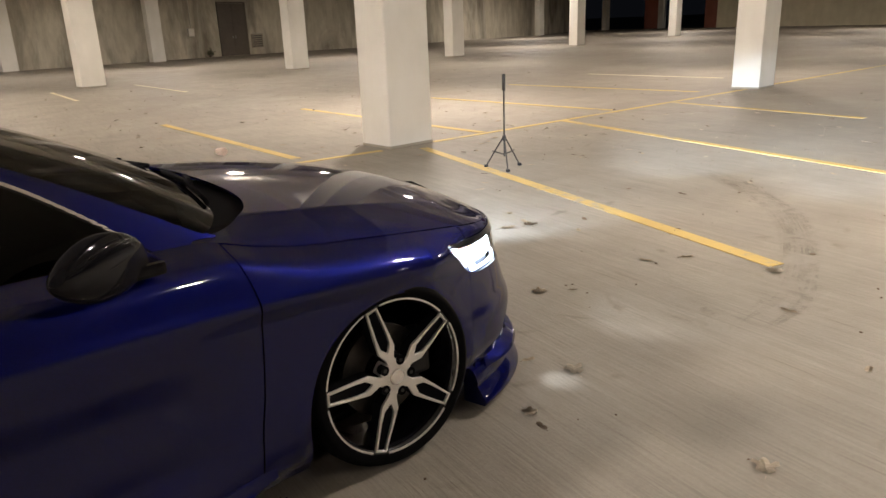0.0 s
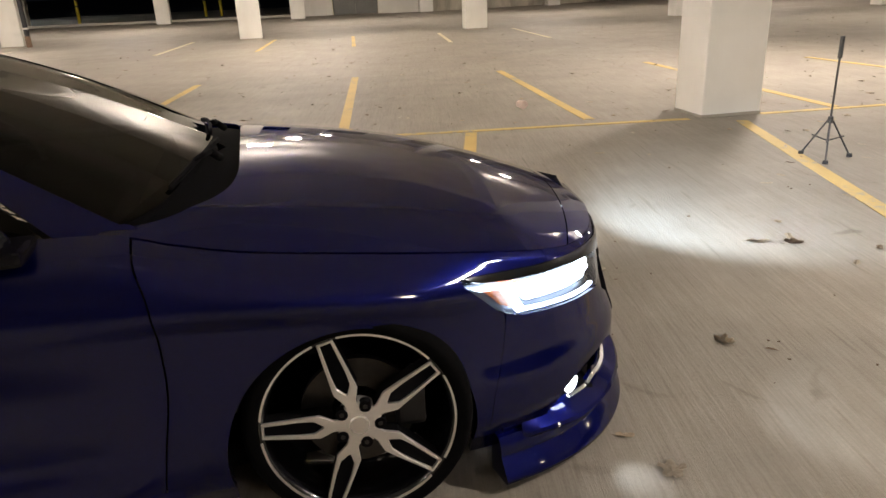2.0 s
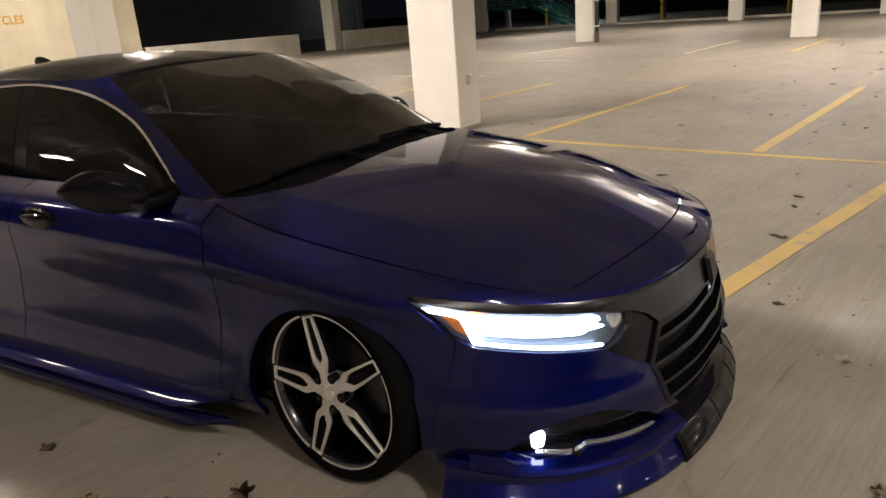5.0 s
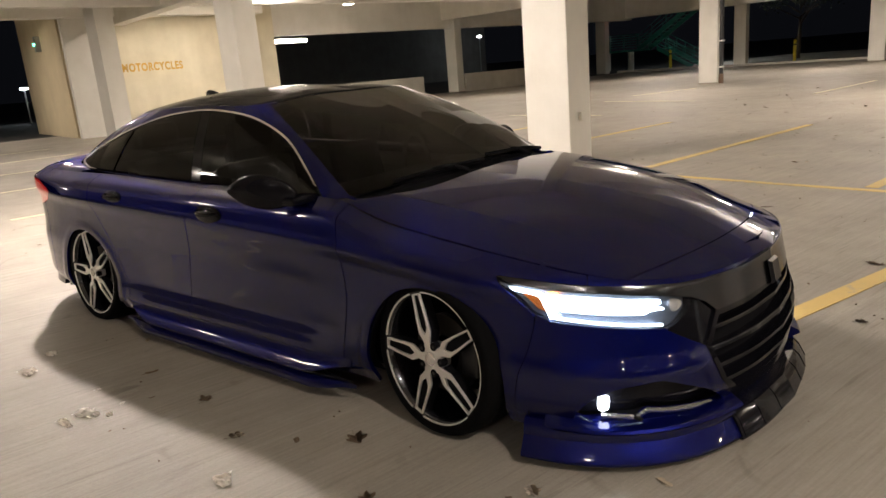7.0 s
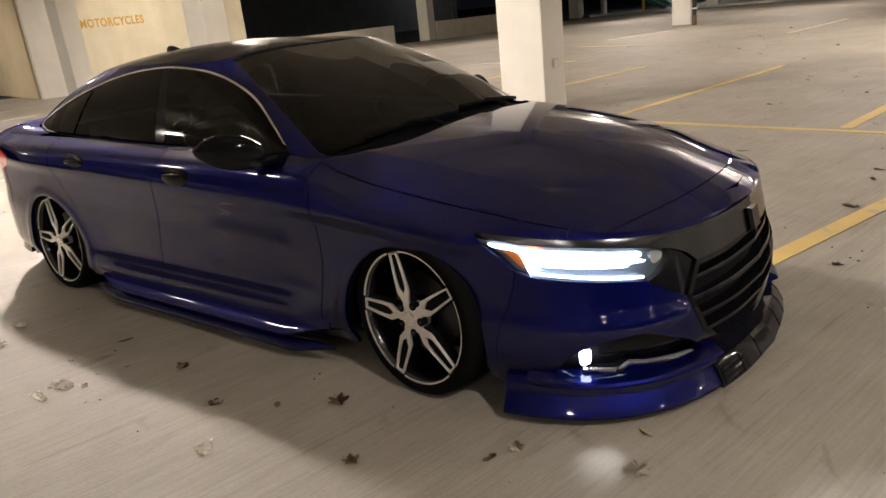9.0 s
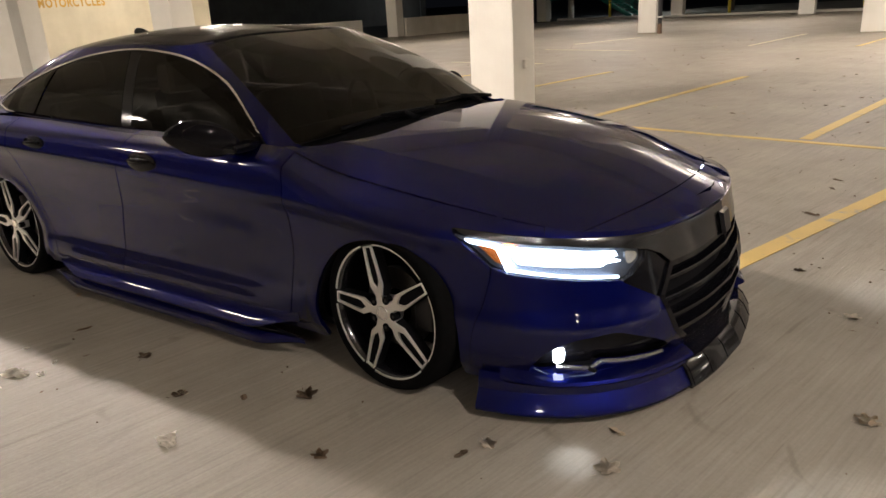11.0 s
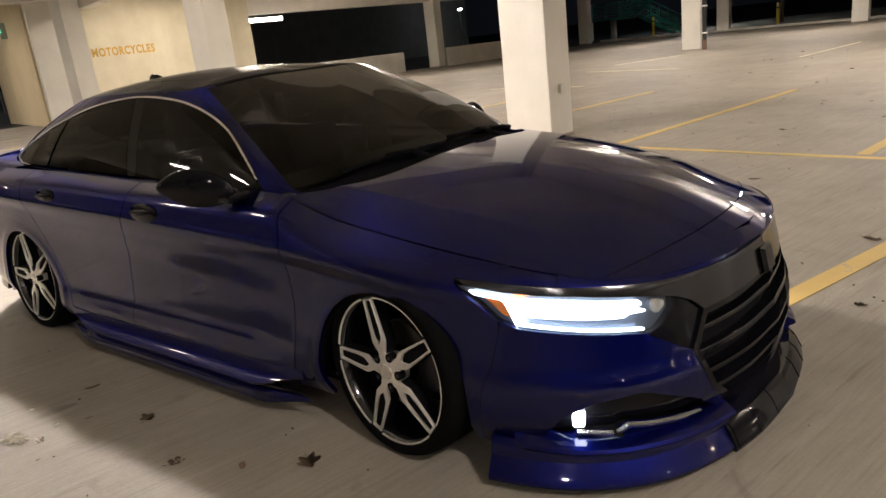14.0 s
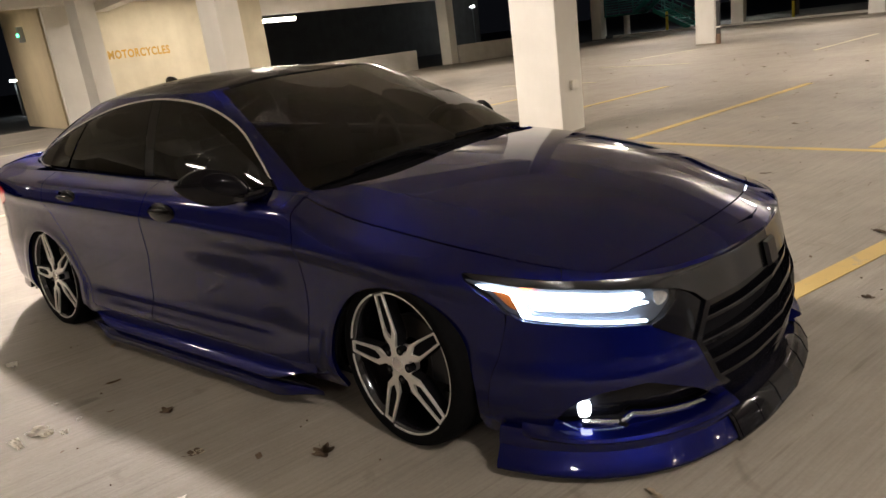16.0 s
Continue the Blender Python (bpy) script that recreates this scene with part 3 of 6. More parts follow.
def car_paint():
    """Blue metallic under clear lacquer: flakes give a soft blue lobe, the lacquer a sharp mirror on top."""
    m = bpy.data.materials.new("deep_blue_metallic")
    m.use_nodes = True
    nt = m.node_tree
    nt.nodes.clear()
    out = nt.nodes.new("ShaderNodeOutputMaterial")
    tc = nt.nodes.new("ShaderNodeTexCoord")
    flake = noise_node(nt, tc.outputs["Object"], 900, 1.0, 0.5)
    dust = noise_node(nt, tc.outputs["Object"], 3.0, 6.0, 0.6)
    col = ramp_node(nt, flake, [(0.38, (0.0014, 0.0026, 0.043)), (0.62, (0.0036, 0.0066, 0.102))])
    flakes = nt.nodes.new("ShaderNodeBsdfAnisotropic")
    flakes.inputs["Roughness"].default_value = 0.42
    nt.links.new(col, flakes.inputs["Color"])
    body = nt.nodes.new("ShaderNodeBsdfDiffuse")
    nt.links.new(col, body.inputs["Color"])
    under = nt.nodes.new("ShaderNodeMixShader")
    under.inputs[0].default_value = 0.12
    nt.links.new(flakes.outputs[0], under.inputs[1])
    nt.links.new(body.outputs[0], under.inputs[2])
    lacquer = nt.nodes.new("ShaderNodeBsdfAnisotropic")
    lacquer.inputs["Color"].default_value = (1, 1, 1, 1)
    rr = nt.nodes.new("ShaderNodeMapRange")
    rr.inputs["To Min"].default_value = 0.03
    rr.inputs["To Max"].default_value = 0.07
    nt.links.new(dust, rr.inputs["Value"])
    nt.links.new(rr.outputs[0], lacquer.inputs["Roughness"])
    fr = nt.nodes.new("ShaderNodeFresnel")
    fr.inputs["IOR"].default_value = 1.45
    mix = nt.nodes.new("ShaderNodeMixShader")
    nt.links.new(fr.outputs[0], mix.inputs[0])
    nt.links.new(under.outputs[0], mix.inputs[1])
    nt.links.new(lacquer.outputs[0], mix.inputs[2])
    nt.links.new(mix.outputs[0], out.inputs["Surface"])
    return m


def tinted_glass(name, tint, ior=1.5):
    m = bpy.data.materials.new(name)
    m.use_nodes = True
    nt = m.node_tree
    nt.nodes.clear()
    out = nt.nodes.new("ShaderNodeOutputMaterial")
    mix = nt.nodes.new("ShaderNodeMixShader")
    tr = nt.nodes.new("ShaderNodeBsdfTransparent")
    gl = nt.nodes.new("ShaderNodeBsdfGlossy")
    fr = nt.nodes.new("ShaderNodeFresnel")
    fr.inputs["IOR"].default_value = ior
    tr.inputs["Color"].default_value = (*tint, 1)
    gl.inputs["Roughness"].default_value = 0.02
    nt.links.new(fr.outputs[0], mix.inputs[0])
    nt.links.new(tr.outputs[0], mix.inputs[1])
    nt.links.new(gl.outputs[0], mix.inputs[2])
    nt.links.new(mix.outputs[0], out.inputs["Surface"])
    return m


M_PAINT = car_paint()
M_TINT = tinted_glass("black_tinted_glass", (0.045, 0.043, 0.042), 1.36)
M_SHIELD = tinted_glass("tinted_windscreen", (0.05, 0.048, 0.05), 1.36)
M_LENS = tinted_glass("clear_lamp_lens", (0.92, 0.94, 0.97))
M_GLOSSBLACK = plain("gloss_black", (0.005, 0.005, 0.007), 0.08)
M_GLOSSBLACK.node_tree.nodes["Principled BSDF"].inputs["Specular IOR Level"].default_value = 0.2
M_ROOF = plain("gloss_black_roof", (0.012, 0.011, 0.011), 0.12, ior=1.03)
M_LAMPBOWL = plain("lamp_bowl", (0.10, 0.11, 0.13), 0.35, metal=0.6)
M_SATIN = plain("satin_black", (0.008, 0.008, 0.010), 0.35)
M_SHELL = plain("dark_inner_shell", (0.004, 0.004, 0.005), 0.9)
M_SHELL.node_tree.nodes["Principled BSDF"].inputs["Specular IOR Level"].default_value = 0.1
M_DARKCHROME = plain("dark_chrome", (0.070, 0.071, 0.078), 0.18, metal=1.0, grain=0.08)
M_CHROME = plain("satin_chrome", (0.85, 0.83, 0.80), 0.25, metal=0.85, grain=0.05)
M_ALLOY = plain("machined_alloy", (0.80, 0.78, 0.74), 0.38, metal=0.75, grain=0.06, grain_scale=120)
M_WHEELBLACK = plain("gloss_black_wheel", (0.008, 0.008, 0.010), 0.2, coat=1.0)
M_TYRE = plain("tyre_rubber", (0.0035, 0.0035, 0.0037), 0.8, grain=0.25, grain_scale=40, bump=0.3)
M_TYRE.node_tree.nodes["Principled BSDF"].inputs["Specular IOR Level"].default_value = 0.05
M_DISC = plain("brake_disc_steel", (0.07, 0.065, 0.06), 0.45, metal=1.0, grain=0.2)
M_DRL = plain("white_led", (1, 1, 1), 0.3, emit=(0.72, 0.85, 1.0), power=9.0)
M_LED_SOFT = plain("white_light_guide", (0.9, 0.93, 1), 0.3, emit=(0.70, 0.84, 1.0), power=3.5)
# amber reflector with a faint glow added, as if lit by the lamp
M_AMBER = plain("glowing_amber_reflector", (0.20, 0.045, 0.006), 0.25, coat=1.0, emit=(1.0, 0.30, 0.02), power=0.03)
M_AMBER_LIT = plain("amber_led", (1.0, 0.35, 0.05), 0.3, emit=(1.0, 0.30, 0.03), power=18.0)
M_FOG = plain("fog_led", (1, 1, 1), 0.3, emit=(0.85, 0.92, 1.0), power=16.0)
M_RED = plain("red_lamp_lens", (0.35, 0.01, 0.01), 0.12, coat=1.0, emit=(1.0, 0.04, 0.02), power=0.25)
M_SEAT = plain("dark_seat_cloth", (0.018, 0.017, 0.017), 0.85, grain=0.3)


def spline(pts, n):
    """Catmull-Rom through the points, n samples, end points held."""
    p = np.array(pts, float)
    p = np.vstack([2 * p[0] - p[1], p, 2 * p[-1] - p[-2]])
    u = np.linspace(0, len(pts) - 1, n)
    i = np.minimum(u.astype(int), len(pts) - 2)
    f = (u - i)[:, None]
    a, b, c, d = p[i], p[i + 1], p[i + 2], p[i + 3]
    return 0.5 * (2 * b + (c - a) * f + (2 * a - 5 * b + 4 * c - d) * f ** 2 + (3 * b - a - 3 * c + d) * f ** 3)


def ease(x, table):
    """Smooth monotone curve through (x, y) rows."""
    t = np.array(table, float)
    xs, ys = t[:, 0], t[:, 1]
    h = np.diff(xs)
    dl = np.diff(ys) / h
    m = np.zeros(len(xs))
    m[0], m[-1] = dl[0], dl[-1]
    for k in range(1, len(xs) - 1):
        m[k] = 0 if dl[k - 1] * dl[k] <= 0 else 2 * dl[k - 1] * dl[k] / (dl[k - 1] + dl[k])
    x = np.clip(np.asarray(x, float), xs[0], xs[-1])
    k = np.clip(np.searchsorted(xs, x) - 1, 0, len(xs) - 2)
    s = (x - xs[k]) / h[k]
    return ((1 + 2 * s) * (1 - s) ** 2 * ys[k] + s * (1 - s) ** 2 * h[k] * m[k] + s * s * (3 - 2 * s) * ys[k + 1] + s * s * (s - 1) * h[k] * m[k + 1])


def inside(px, py, poly):
    """Signed distance to a polygon, positive inside."""
    p = np.array(poly, float)
    q = np.roll(p, -1, axis=0)
    d2 = np.full(px.shape, 1e9)
    odd = np.zeros(px.shape, bool)
    for (ax, ay), (bx, by) in zip(p, q):
        ex, ey = bx - ax, by - ay
        s = np.clip(((px - ax) * ex + (py - ay) * ey) / (ex * ex + ey * ey + 1e-12), 0, 1)
        d2 = np.minimum(d2, (px - ax - s * ex) ** 2 + (py - ay - s * ey) ** 2)
        if ay != by:
            odd ^= ((ay > py) != (by > py)) & (px < ex * (py - ay) / ey + ax)
    return np.where(odd, 1, -1) * np.sqrt(d2)


def rounded(poly, n=8, r=0.25):
    """Corners of a polygon cut round: r is the share of each side used up."""
    out = []
    k = len(poly)
    for i in range(k):
        a, b, c = (Vector(poly[(i + j) % k]) for j in (-1, 0, 1))
        p, q = b.lerp(a, r), b.lerp(c, r)
        for s in np.linspace(0, 1, n):
            out.append(tuple(p.lerp(b, s).lerp(b.lerp(q, s), s)))
    return out


class Skin:
    """A triangle mesh whose vertex rows hold x y z, normal, and two surface coordinates."""

    def __init__(self, V, F):
        self.V, self.F = V, F

    @staticmethod
    def grid(P, A, B):
        n, m = P.shape[:2]
        du = np.gradient(P, axis=0)
        dv = np.gradient(P, axis=1)
        N = np.cross(du, dv)
        N /= np.linalg.norm(N, axis=2, keepdims=True) + 1e-12
        V = np.concatenate([P, N, A[..., None], B[..., None]], axis=2).reshape(-1, 8)
        k = np.arange(n * m).reshape(n, m)
        a, b, c, d = (x.ravel() for x in (k[:-1, :-1], k[1:, :-1], k[1:, 1:], k[:-1, 1:]))
        return Skin(V, np.concatenate([np.stack([a, b, c], 1), np.stack([a, c, d], 1)]))

    def cut(self, f):
        """The part where f >= 0; triangles on the border are cut along it."""
        V, F = self.V, self.F
        pos = f >= 0
        cnt = pos[F].sum(1)
        keep = [F[cnt == 3]]
        extra, base, made, tris = [], len(V), {}, []

        def mid(i, j):
            key = (i, j) if i < j else (j, i)
            if key not in made:
                i, j = key
                s = f[i] / (f[i] - f[j])
                made[key] = base + len(extra)
                extra.append(V[i] * (1 - s) + V[j] * s)
            return made[key]

        for t in F[(cnt == 1) | (cnt == 2)]:
            t = [int(k) for k in t]
            while not (pos[t[0]] and (cnt_one(pos, t) or pos[t[1]])):
                t = t[1:] + t[:1]
            if cnt_one(pos, t):
                tris.append((t[0], mid(t[0], t[1]), mid(t[0], t[2])))
            else:
                p, q = mid(t[1], t[2]), mid(t[0], t[2])
                tris += [(t[0], t[1], p), (t[0], p, q)]
        if tris:
            keep.append(np.array(tris))
        F2 = np.concatenate(keep)
        V2 = np.vstack([V] + ([np.array(extra)] if extra else []))
        used, inv = np.unique(F2, return_inverse=True)
        return Skin(V2[used], inv.reshape(F2.shape))

    def moved(self, d):
        V = self.V.copy()
        V[:, :3] += V[:, 3:6] * d
        return Skin(V, self.F)

    def mirrored(self):
        V = self.V.copy()
        V[:, 1] *= -1
        V[:, 4] *= -1
        return Skin(V, self.F[:, ::-1])

    def plus(self, other):
        return Skin(np.vstack([self.V, other.V]), np.vstack([self.F, other.F + len(self.V)]))


def cnt_one(pos, t):
    return int(pos[t[0]]) + int(pos[t[1]]) + int(pos[t[2]]) == 1


def panel(name, skin, mat, parent, depth=0.018, label=""):
    """A skin as one mesh, its rim turned inward by depth."""
    V, F = skin.V, skin.F
    if len(F) == 0:
        return None
    # weld equal places, so that both halves of a mirrored skin join on the middle line
    _, first, inv = np.unique(np.round(V[:, :3] / 2e-5).astype(np.int64), axis=0, return_index=True, return_inverse=True)
    inv = inv.ravel()
    V, F = V[first], inv[F]
    F = F[(F[:, 0] != F[:, 1]) & (F[:, 1] != F[:, 2]) & (F[:, 0] != F[:, 2])]
    verts, faces = [tuple(v) for v in V[:, :3]], [tuple(int(k) for k in t) for t in F]
    smooth = len(faces)
    if depth:
        E = np.concatenate([F[:, [0, 1]], F[:, [1, 2]], F[:, [2, 0]]])
        key = np.sort(E, axis=1)
        _, idx, n = np.unique(key, axis=0, return_index=True, return_counts=True)
        rim = E[idx[n == 1]]
        outer, inner = {}, {}
        for i in np.unique(rim):
            i = int(i)
            outer[i] = len(verts)
            verts.append(tuple(V[i, :3]))
            inner[i] = len(verts)
            verts.append(tuple(V[i, :3] - V[i, 3:6] * depth))
        for i, j in rim:
            i, j = int(i), int(j)
            faces.append((outer[j], outer[i], inner[i], inner[j]))
    me = bpy.data.meshes.new(name)
    me.from_pydata(verts, [], faces)
    me.polygons.foreach_set("use_smooth", [i < smooth for i in range(len(faces))])
    me.materials.append(mat)
    me.update()
    ob = new(name, me)
    ob.parent = parent
    if label:
        tagged(ob, label)
    return ob


def both(name, skin, mat, parent, depth=0.018, label=""):
    return panel(name, skin, mat, parent, depth, label), panel(name, skin.mirrored(), mat, parent, depth, label)


# plan outline of half the body, tail middle to nose middle (y taken positive, mirrored later)
OUTLINE = spline([(-3.93, 0), (-3.92, 0.30), (-3.84, 0.60), (-3.66, 0.80), (-3.36, 0.885), (-2.85, 0.925), (-2.1, 0.915), (-1.3, 0.912), (-0.55, 0.915),
                  (0.0, 0.925), (0.34, 0.908), (0.61, 0.850), (0.805, 0.735), (0.945, 0.55), (1.030, 0.29), (1.062, 0)], 900)
seg = np.r_[0, np.cumsum(np.linalg.norm(np.diff(OUTLINE, axis=0), axis=1))]
A0 = np.interp(-1.0, OUTLINE[150:750, 0], seg[150:750]) + 1.0     # arc length zero lies at the front axle
ARC_END = seg[-1] - A0
ARC_START = -A0
NS, NQ = 620, 96
arc = np.linspace(ARC_START, ARC_END, NS)
ox, oy = (np.interp(arc + A0, seg, OUTLINE[:, k]) for k in (0, 1))
tx, ty = np.gradient(ox), np.gradient(oy)
tl = np.hypot(tx, ty)
nx, ny = -ty / tl, tx / tl
nx[0], ny[0], nx[-1], ny[-1] = -1, 0, 1, 0

Z_TOP = ease(arc, [(-5.0, 0.965), (-4.0, 0.960), (-3.3, 0.950), (-2.8, 0.948), (-1.5, 0.925), (-0.8, 0.905), (-0.55, 0.895), (-0.38, 0.848), (-0.22, 0.812), (0.0, 0.784), (0.35, 0.736), (0.6, 0.696), (0.85, 0.662), (1.2, 0.648), (1.7, 0.650)])
IN_TOP = ease(arc, [(-5.0, 0.06), (-3.9, 0.08), (-3.2, 0.13), (-2.6, 0.14), (-0.8, 0.135), (-0.3, 0.13), (0.2, 0.115), (0.6, 0.112), (1.0, 0.095), (1.35, 0.068), (1.7, 0.05)])
Z_BOT = ease(arc, [(-5.0, 0.24), (-3.4, 0.20), (-2.6, 0.15), (-0.4, 0.13), (0.3, 0.12), (0.8, 0.12), (1.7, 0.12)])
NOSE = ease(arc, [(0.20, 0), (0.62, 1.0), (1.8, 1.0)])
TAIL = ease(arc, [(-4.2, 1.0), (-3.6, 0.6), (-3.0, 0)])
CREASE = ease(arc, [(-4.0, 0.84), (-3.2, 0.825), (-2.4, 0.80), (-1.4, 0.765), (-0.5, 0.725), (0.2, 0.66), (0.6, 0.60)])


BETWEEN = ease(arc, [(-2.75, 0.0), (-2.05, 1.0), (-0.80, 1.0), (-0.36, 0.0)])


def side_skin():
    q = np.linspace(0, 1, NQ)
    P = np.zeros((NS, NQ, 3))
    for i in range(NS):
        z = Z_BOT[i] + (Z_TOP[i] - Z_BOT[i]) * q
        c, it, zt = CREASE[i], IN_TOP[i], Z_TOP[i]
        side = ease(z, [(0.05, 0.10), (0.14, 0.05), (0.20, 0.018), (0.27, 0.006), (0.36, 0.014), (c - 0.20, 0.026), (c - 0.07, 0.020), (c - 0.006, 0.0), (c + 0.02, 0.008),
                        (max(c + 0.035, zt - 0.05), 0.30 * it), (max(zt, c + 0.06), it)])
        # between the wheels the door tucks in below its crease and flares out again at the sill
        tuck = ease(z, [(0.05, 0.10), (0.14, 0.030), (0.20, 0.012), (0.27, 0.028), (0.34, 0.044), (max(0.42, c - 0.24), 0.040), (c - 0.10, 0.017), (c - 0.006, 0.0), (c + 0.02, 0.008),
                        (max(c + 0.035, zt - 0.05), 0.30 * it), (max(zt, c + 0.06), it)])
        side = side + (tuck - side) * BETWEEN[i]
        nose = ease(z, [(0.05, 0.08), (0.13, 0.045), (0.19, 0.02), (0.26, 0.0), (0.33, 0.0), (0.42, 0.024), (0.52, 0.050), (0.60, 0.066), (zt - 0.02, max(it - 0.022, 0.07)), (zt, it)])
        tail = ease(z, [(0.15, 0.08), (0.28, 0.01), (0.50, 0.0), (0.60, 0.02), (0.78, 0.03), (0.90, 0.0), (zt, it)])
        ins = side * (1 - NOSE[i]) * (1 - TAIL[i]) + nose * NOSE[i] + tail * TAIL[i]
        # wheel arch lips stand a little proud
        for ax in (0.02, REAR_AXLE):
            r = np.hypot(ox[i] - ax, z - 0.235)
            ins = ins - 0.005 * np.exp(-((r - 0.39) / 0.03) ** 2) * (1 - NOSE[i]) * (abs(oy[i]) > 0.6)
        P[i, :, 0] = ox[i] - nx[i] * ins
        P[i, :, 1] = oy[i] - ny[i] * ins
        P[i, :, 2] = z
        if i in (0, NS - 1):
            P[i, :, 1] = 0
    return P


SIDE_P = side_skin()
A_GRID = np.repeat(arc[:, None], NQ, 1)
SIDE = Skin.grid(SIDE_P[::-1], A_GRID[::-1], SIDE_P[::-1, :, 2])
if SIDE.V[len(SIDE.V) // 2, 4] < 0:
    SIDE = Skin(np.concatenate([SIDE.V[:, :3], -SIDE.V[:, 3:6], SIDE.V[:, 6:]], axis=1), SIDE.F[:, ::-1])
TOP = SIDE_P[:, -1, :]


def top_at(a):
    return np.stack([np.interp(a, arc, TOP[:, k]) for k in range(3)], -1)


def patch(edge, spine, rise, n=60, flip=False):
    """Rays from an edge curve to a middle line; rise(w) gives how the height runs from one to the other."""
    w = np.linspace(0, 1, n)
    P = edge[:, None, :] * (1 - w)[None, :, None] + spine[:, None, :] * w[None, :, None]
    g = rise(w)
    P[:, :, 2] = edge[:, None, 2] * (1 - g)[None] + spine[:, None, 2] * g[None]
    A = np.repeat(np.arange(len(edge), dtype=float)[:, None] / (len(edge) - 1), n, 1)
    B = np.repeat(w[None], len(edge), 0)
    sk = Skin.grid(P, A, B)
    if np.mean(sk.V[:, 5]) < 0:
        sk = Skin(np.concatenate([sk.V[:, :3], -sk.V[:, 3:6], sk.V[:, 6:]], axis=1), sk.F[:, ::-1])
    return sk


# hood
ha = np.linspace(-0.56, ARC_END, 160)
hood_edge = top_at(ha)
hs = (ha - ha[0]) / (ha[-1] - ha[0])
sx = ease(hs, [(0, -0.27), (0.45, 0.28), (0.7, 0.62), (0.88, 0.86), (1, hood_edge[-1, 0])])
hood_spine = np.stack([sx, 0 * sx, 0 * sx], -1)
NOSE_X, NOSE_Z = float(hood_edge[-1, 0]), float(hood_edge[-1, 2])
MIDDLE = [(-0.6, 0.972), (-0.3, 0.950), (0.0, 0.926), (0.3, 0.884), (0.5, 0.840), (0.65, 0.797), (0.8, 0.744), (0.88, 0.712), (0.95, 0.682), (NOSE_X, NOSE_Z)]
SHOULDER = [(-0.6, 0.925), (-0.36, 0.908), (0.0, 0.864), (0.26, 0.822), (0.5, 0.768), (0.67, 0.716), (0.8, 0.684), (0.9, 0.666), (NOSE_X, NOSE_Z)]
SHOULDER_Y = [(-0.6, 0.66), (0.0, 0.655), (0.26, 0.638), (0.5, 0.60), (0.67, 0.55), (0.8, 0.46), (0.9, 0.33), (NOSE_X, 0.05)]


def shoulder_y(x):
    return np.minimum(ease(x, SHOULDER_Y), 0.86 * np.interp(x, hood_edge[:, 0], hood_edge[:, 1]))


def hood_height(x, y):
    """Low crown between two shoulder creases, then a facet that falls to the shut line."""
    ye, ze = (np.interp(x, hood_edge[:, 0], hood_edge[:, k]) for k in (1, 2))
    yc, zc, zm = shoulder_y(x), ease(x, SHOULDER), ease(x, MIDDLE)
    t = np.clip(y / np.maximum(yc, 1e-4), 0, 1)
    f = np.clip((y - yc) / np.maximum(ye - yc, 1e-4), 0, 1)
    crown = zm - (zm - zc) * t ** 2.1
    facet = zc - (zc - ze) * (0.82 * f + 0.18 * f ** 3)
    dome = ze + (zm - ze) * (1 - np.clip(y / np.maximum(ye, 1e-4), 0, 1) ** 1.75)
    n = np.clip((x - 0.52) / 0.28, 0, 1)
    n = n * n * (3 - 2 * n)
    return np.where(y <= yc, crown, facet) * (1 - n) + dome * n


def hood_skin():
    q = np.r_[np.linspace(0, 1, 30), 1 + np.linspace(0, 1, 74)[1:]]
    probe = np.linspace(0, 0.999, 400)
    wc = np.zeros(len(hs))
    for i in range(len(hs)):
        x = hood_edge[i, 0] * (1 - probe) + sx[i] * probe
        wc[i] = probe[np.argmax(hood_edge[i, 1] * (1 - probe) <= shoulder_y(x) + 1e-6)]
    wc = np.clip(wc, 0.01, 0.9)[:, None]
    w = np.where(q[None] <= 1, q[None] * wc, wc + (1 - wc) * np.clip(q[None] - 1, 0, 1))
    P = hood_edge[:, None, :] * (1 - w)[..., None] + hood_spine[:, None, :] * w[..., None]
    P[:, :, 2] = hood_height(P[:, :, 0], P[:, :, 1])
    P[:, 0, 2] = hood_edge[:, 2]
    sk = Skin.grid(P, np.repeat(hs[:, None], len(q), 1), w)
    if np.mean(sk.V[:, 5]) < 0:
        sk = Skin(np.concatenate([sk.V[:, :3], -sk.V[:, 3:6], sk.V[:, 6:]], axis=1), sk.F[:, ::-1])
    return sk


HOOD = hood_skin()

# glasshouse: belt ring to roof ring, windscreen middle to rear glass middle
BELT = spline([(-0.28, 0, 0.950), (-0.325, 0.36, 0.940), (-0.415, 0.690, 0.902), (-0.61, 0.772, 0.892), (-1.4, 0.782, 0.915), (-2.2, 0.782, 0.938), (-2.85, 0.760, 0.968), (-3.25, 0.62, 0.995), (-3.42, 0.33, 1.012), (-3.46, 0, 1.016)], 360)
RAIL = spline([(-1.20, 0, 1.330), (-1.205, 0.31, 1.328), (-1.25, 0.520, 1.308), (-1.42, 0.582, 1.298), (-1.72, 0.602, 1.310), (-2.1, 0.590, 1.305), (-2.42, 0.545, 1.286), (-2.62, 0.45, 1.282), (-2.70, 0.25, 1.296), (-2.73, 0, 1.302)], 360)
IDX = np.linspace(0, 9, 360)


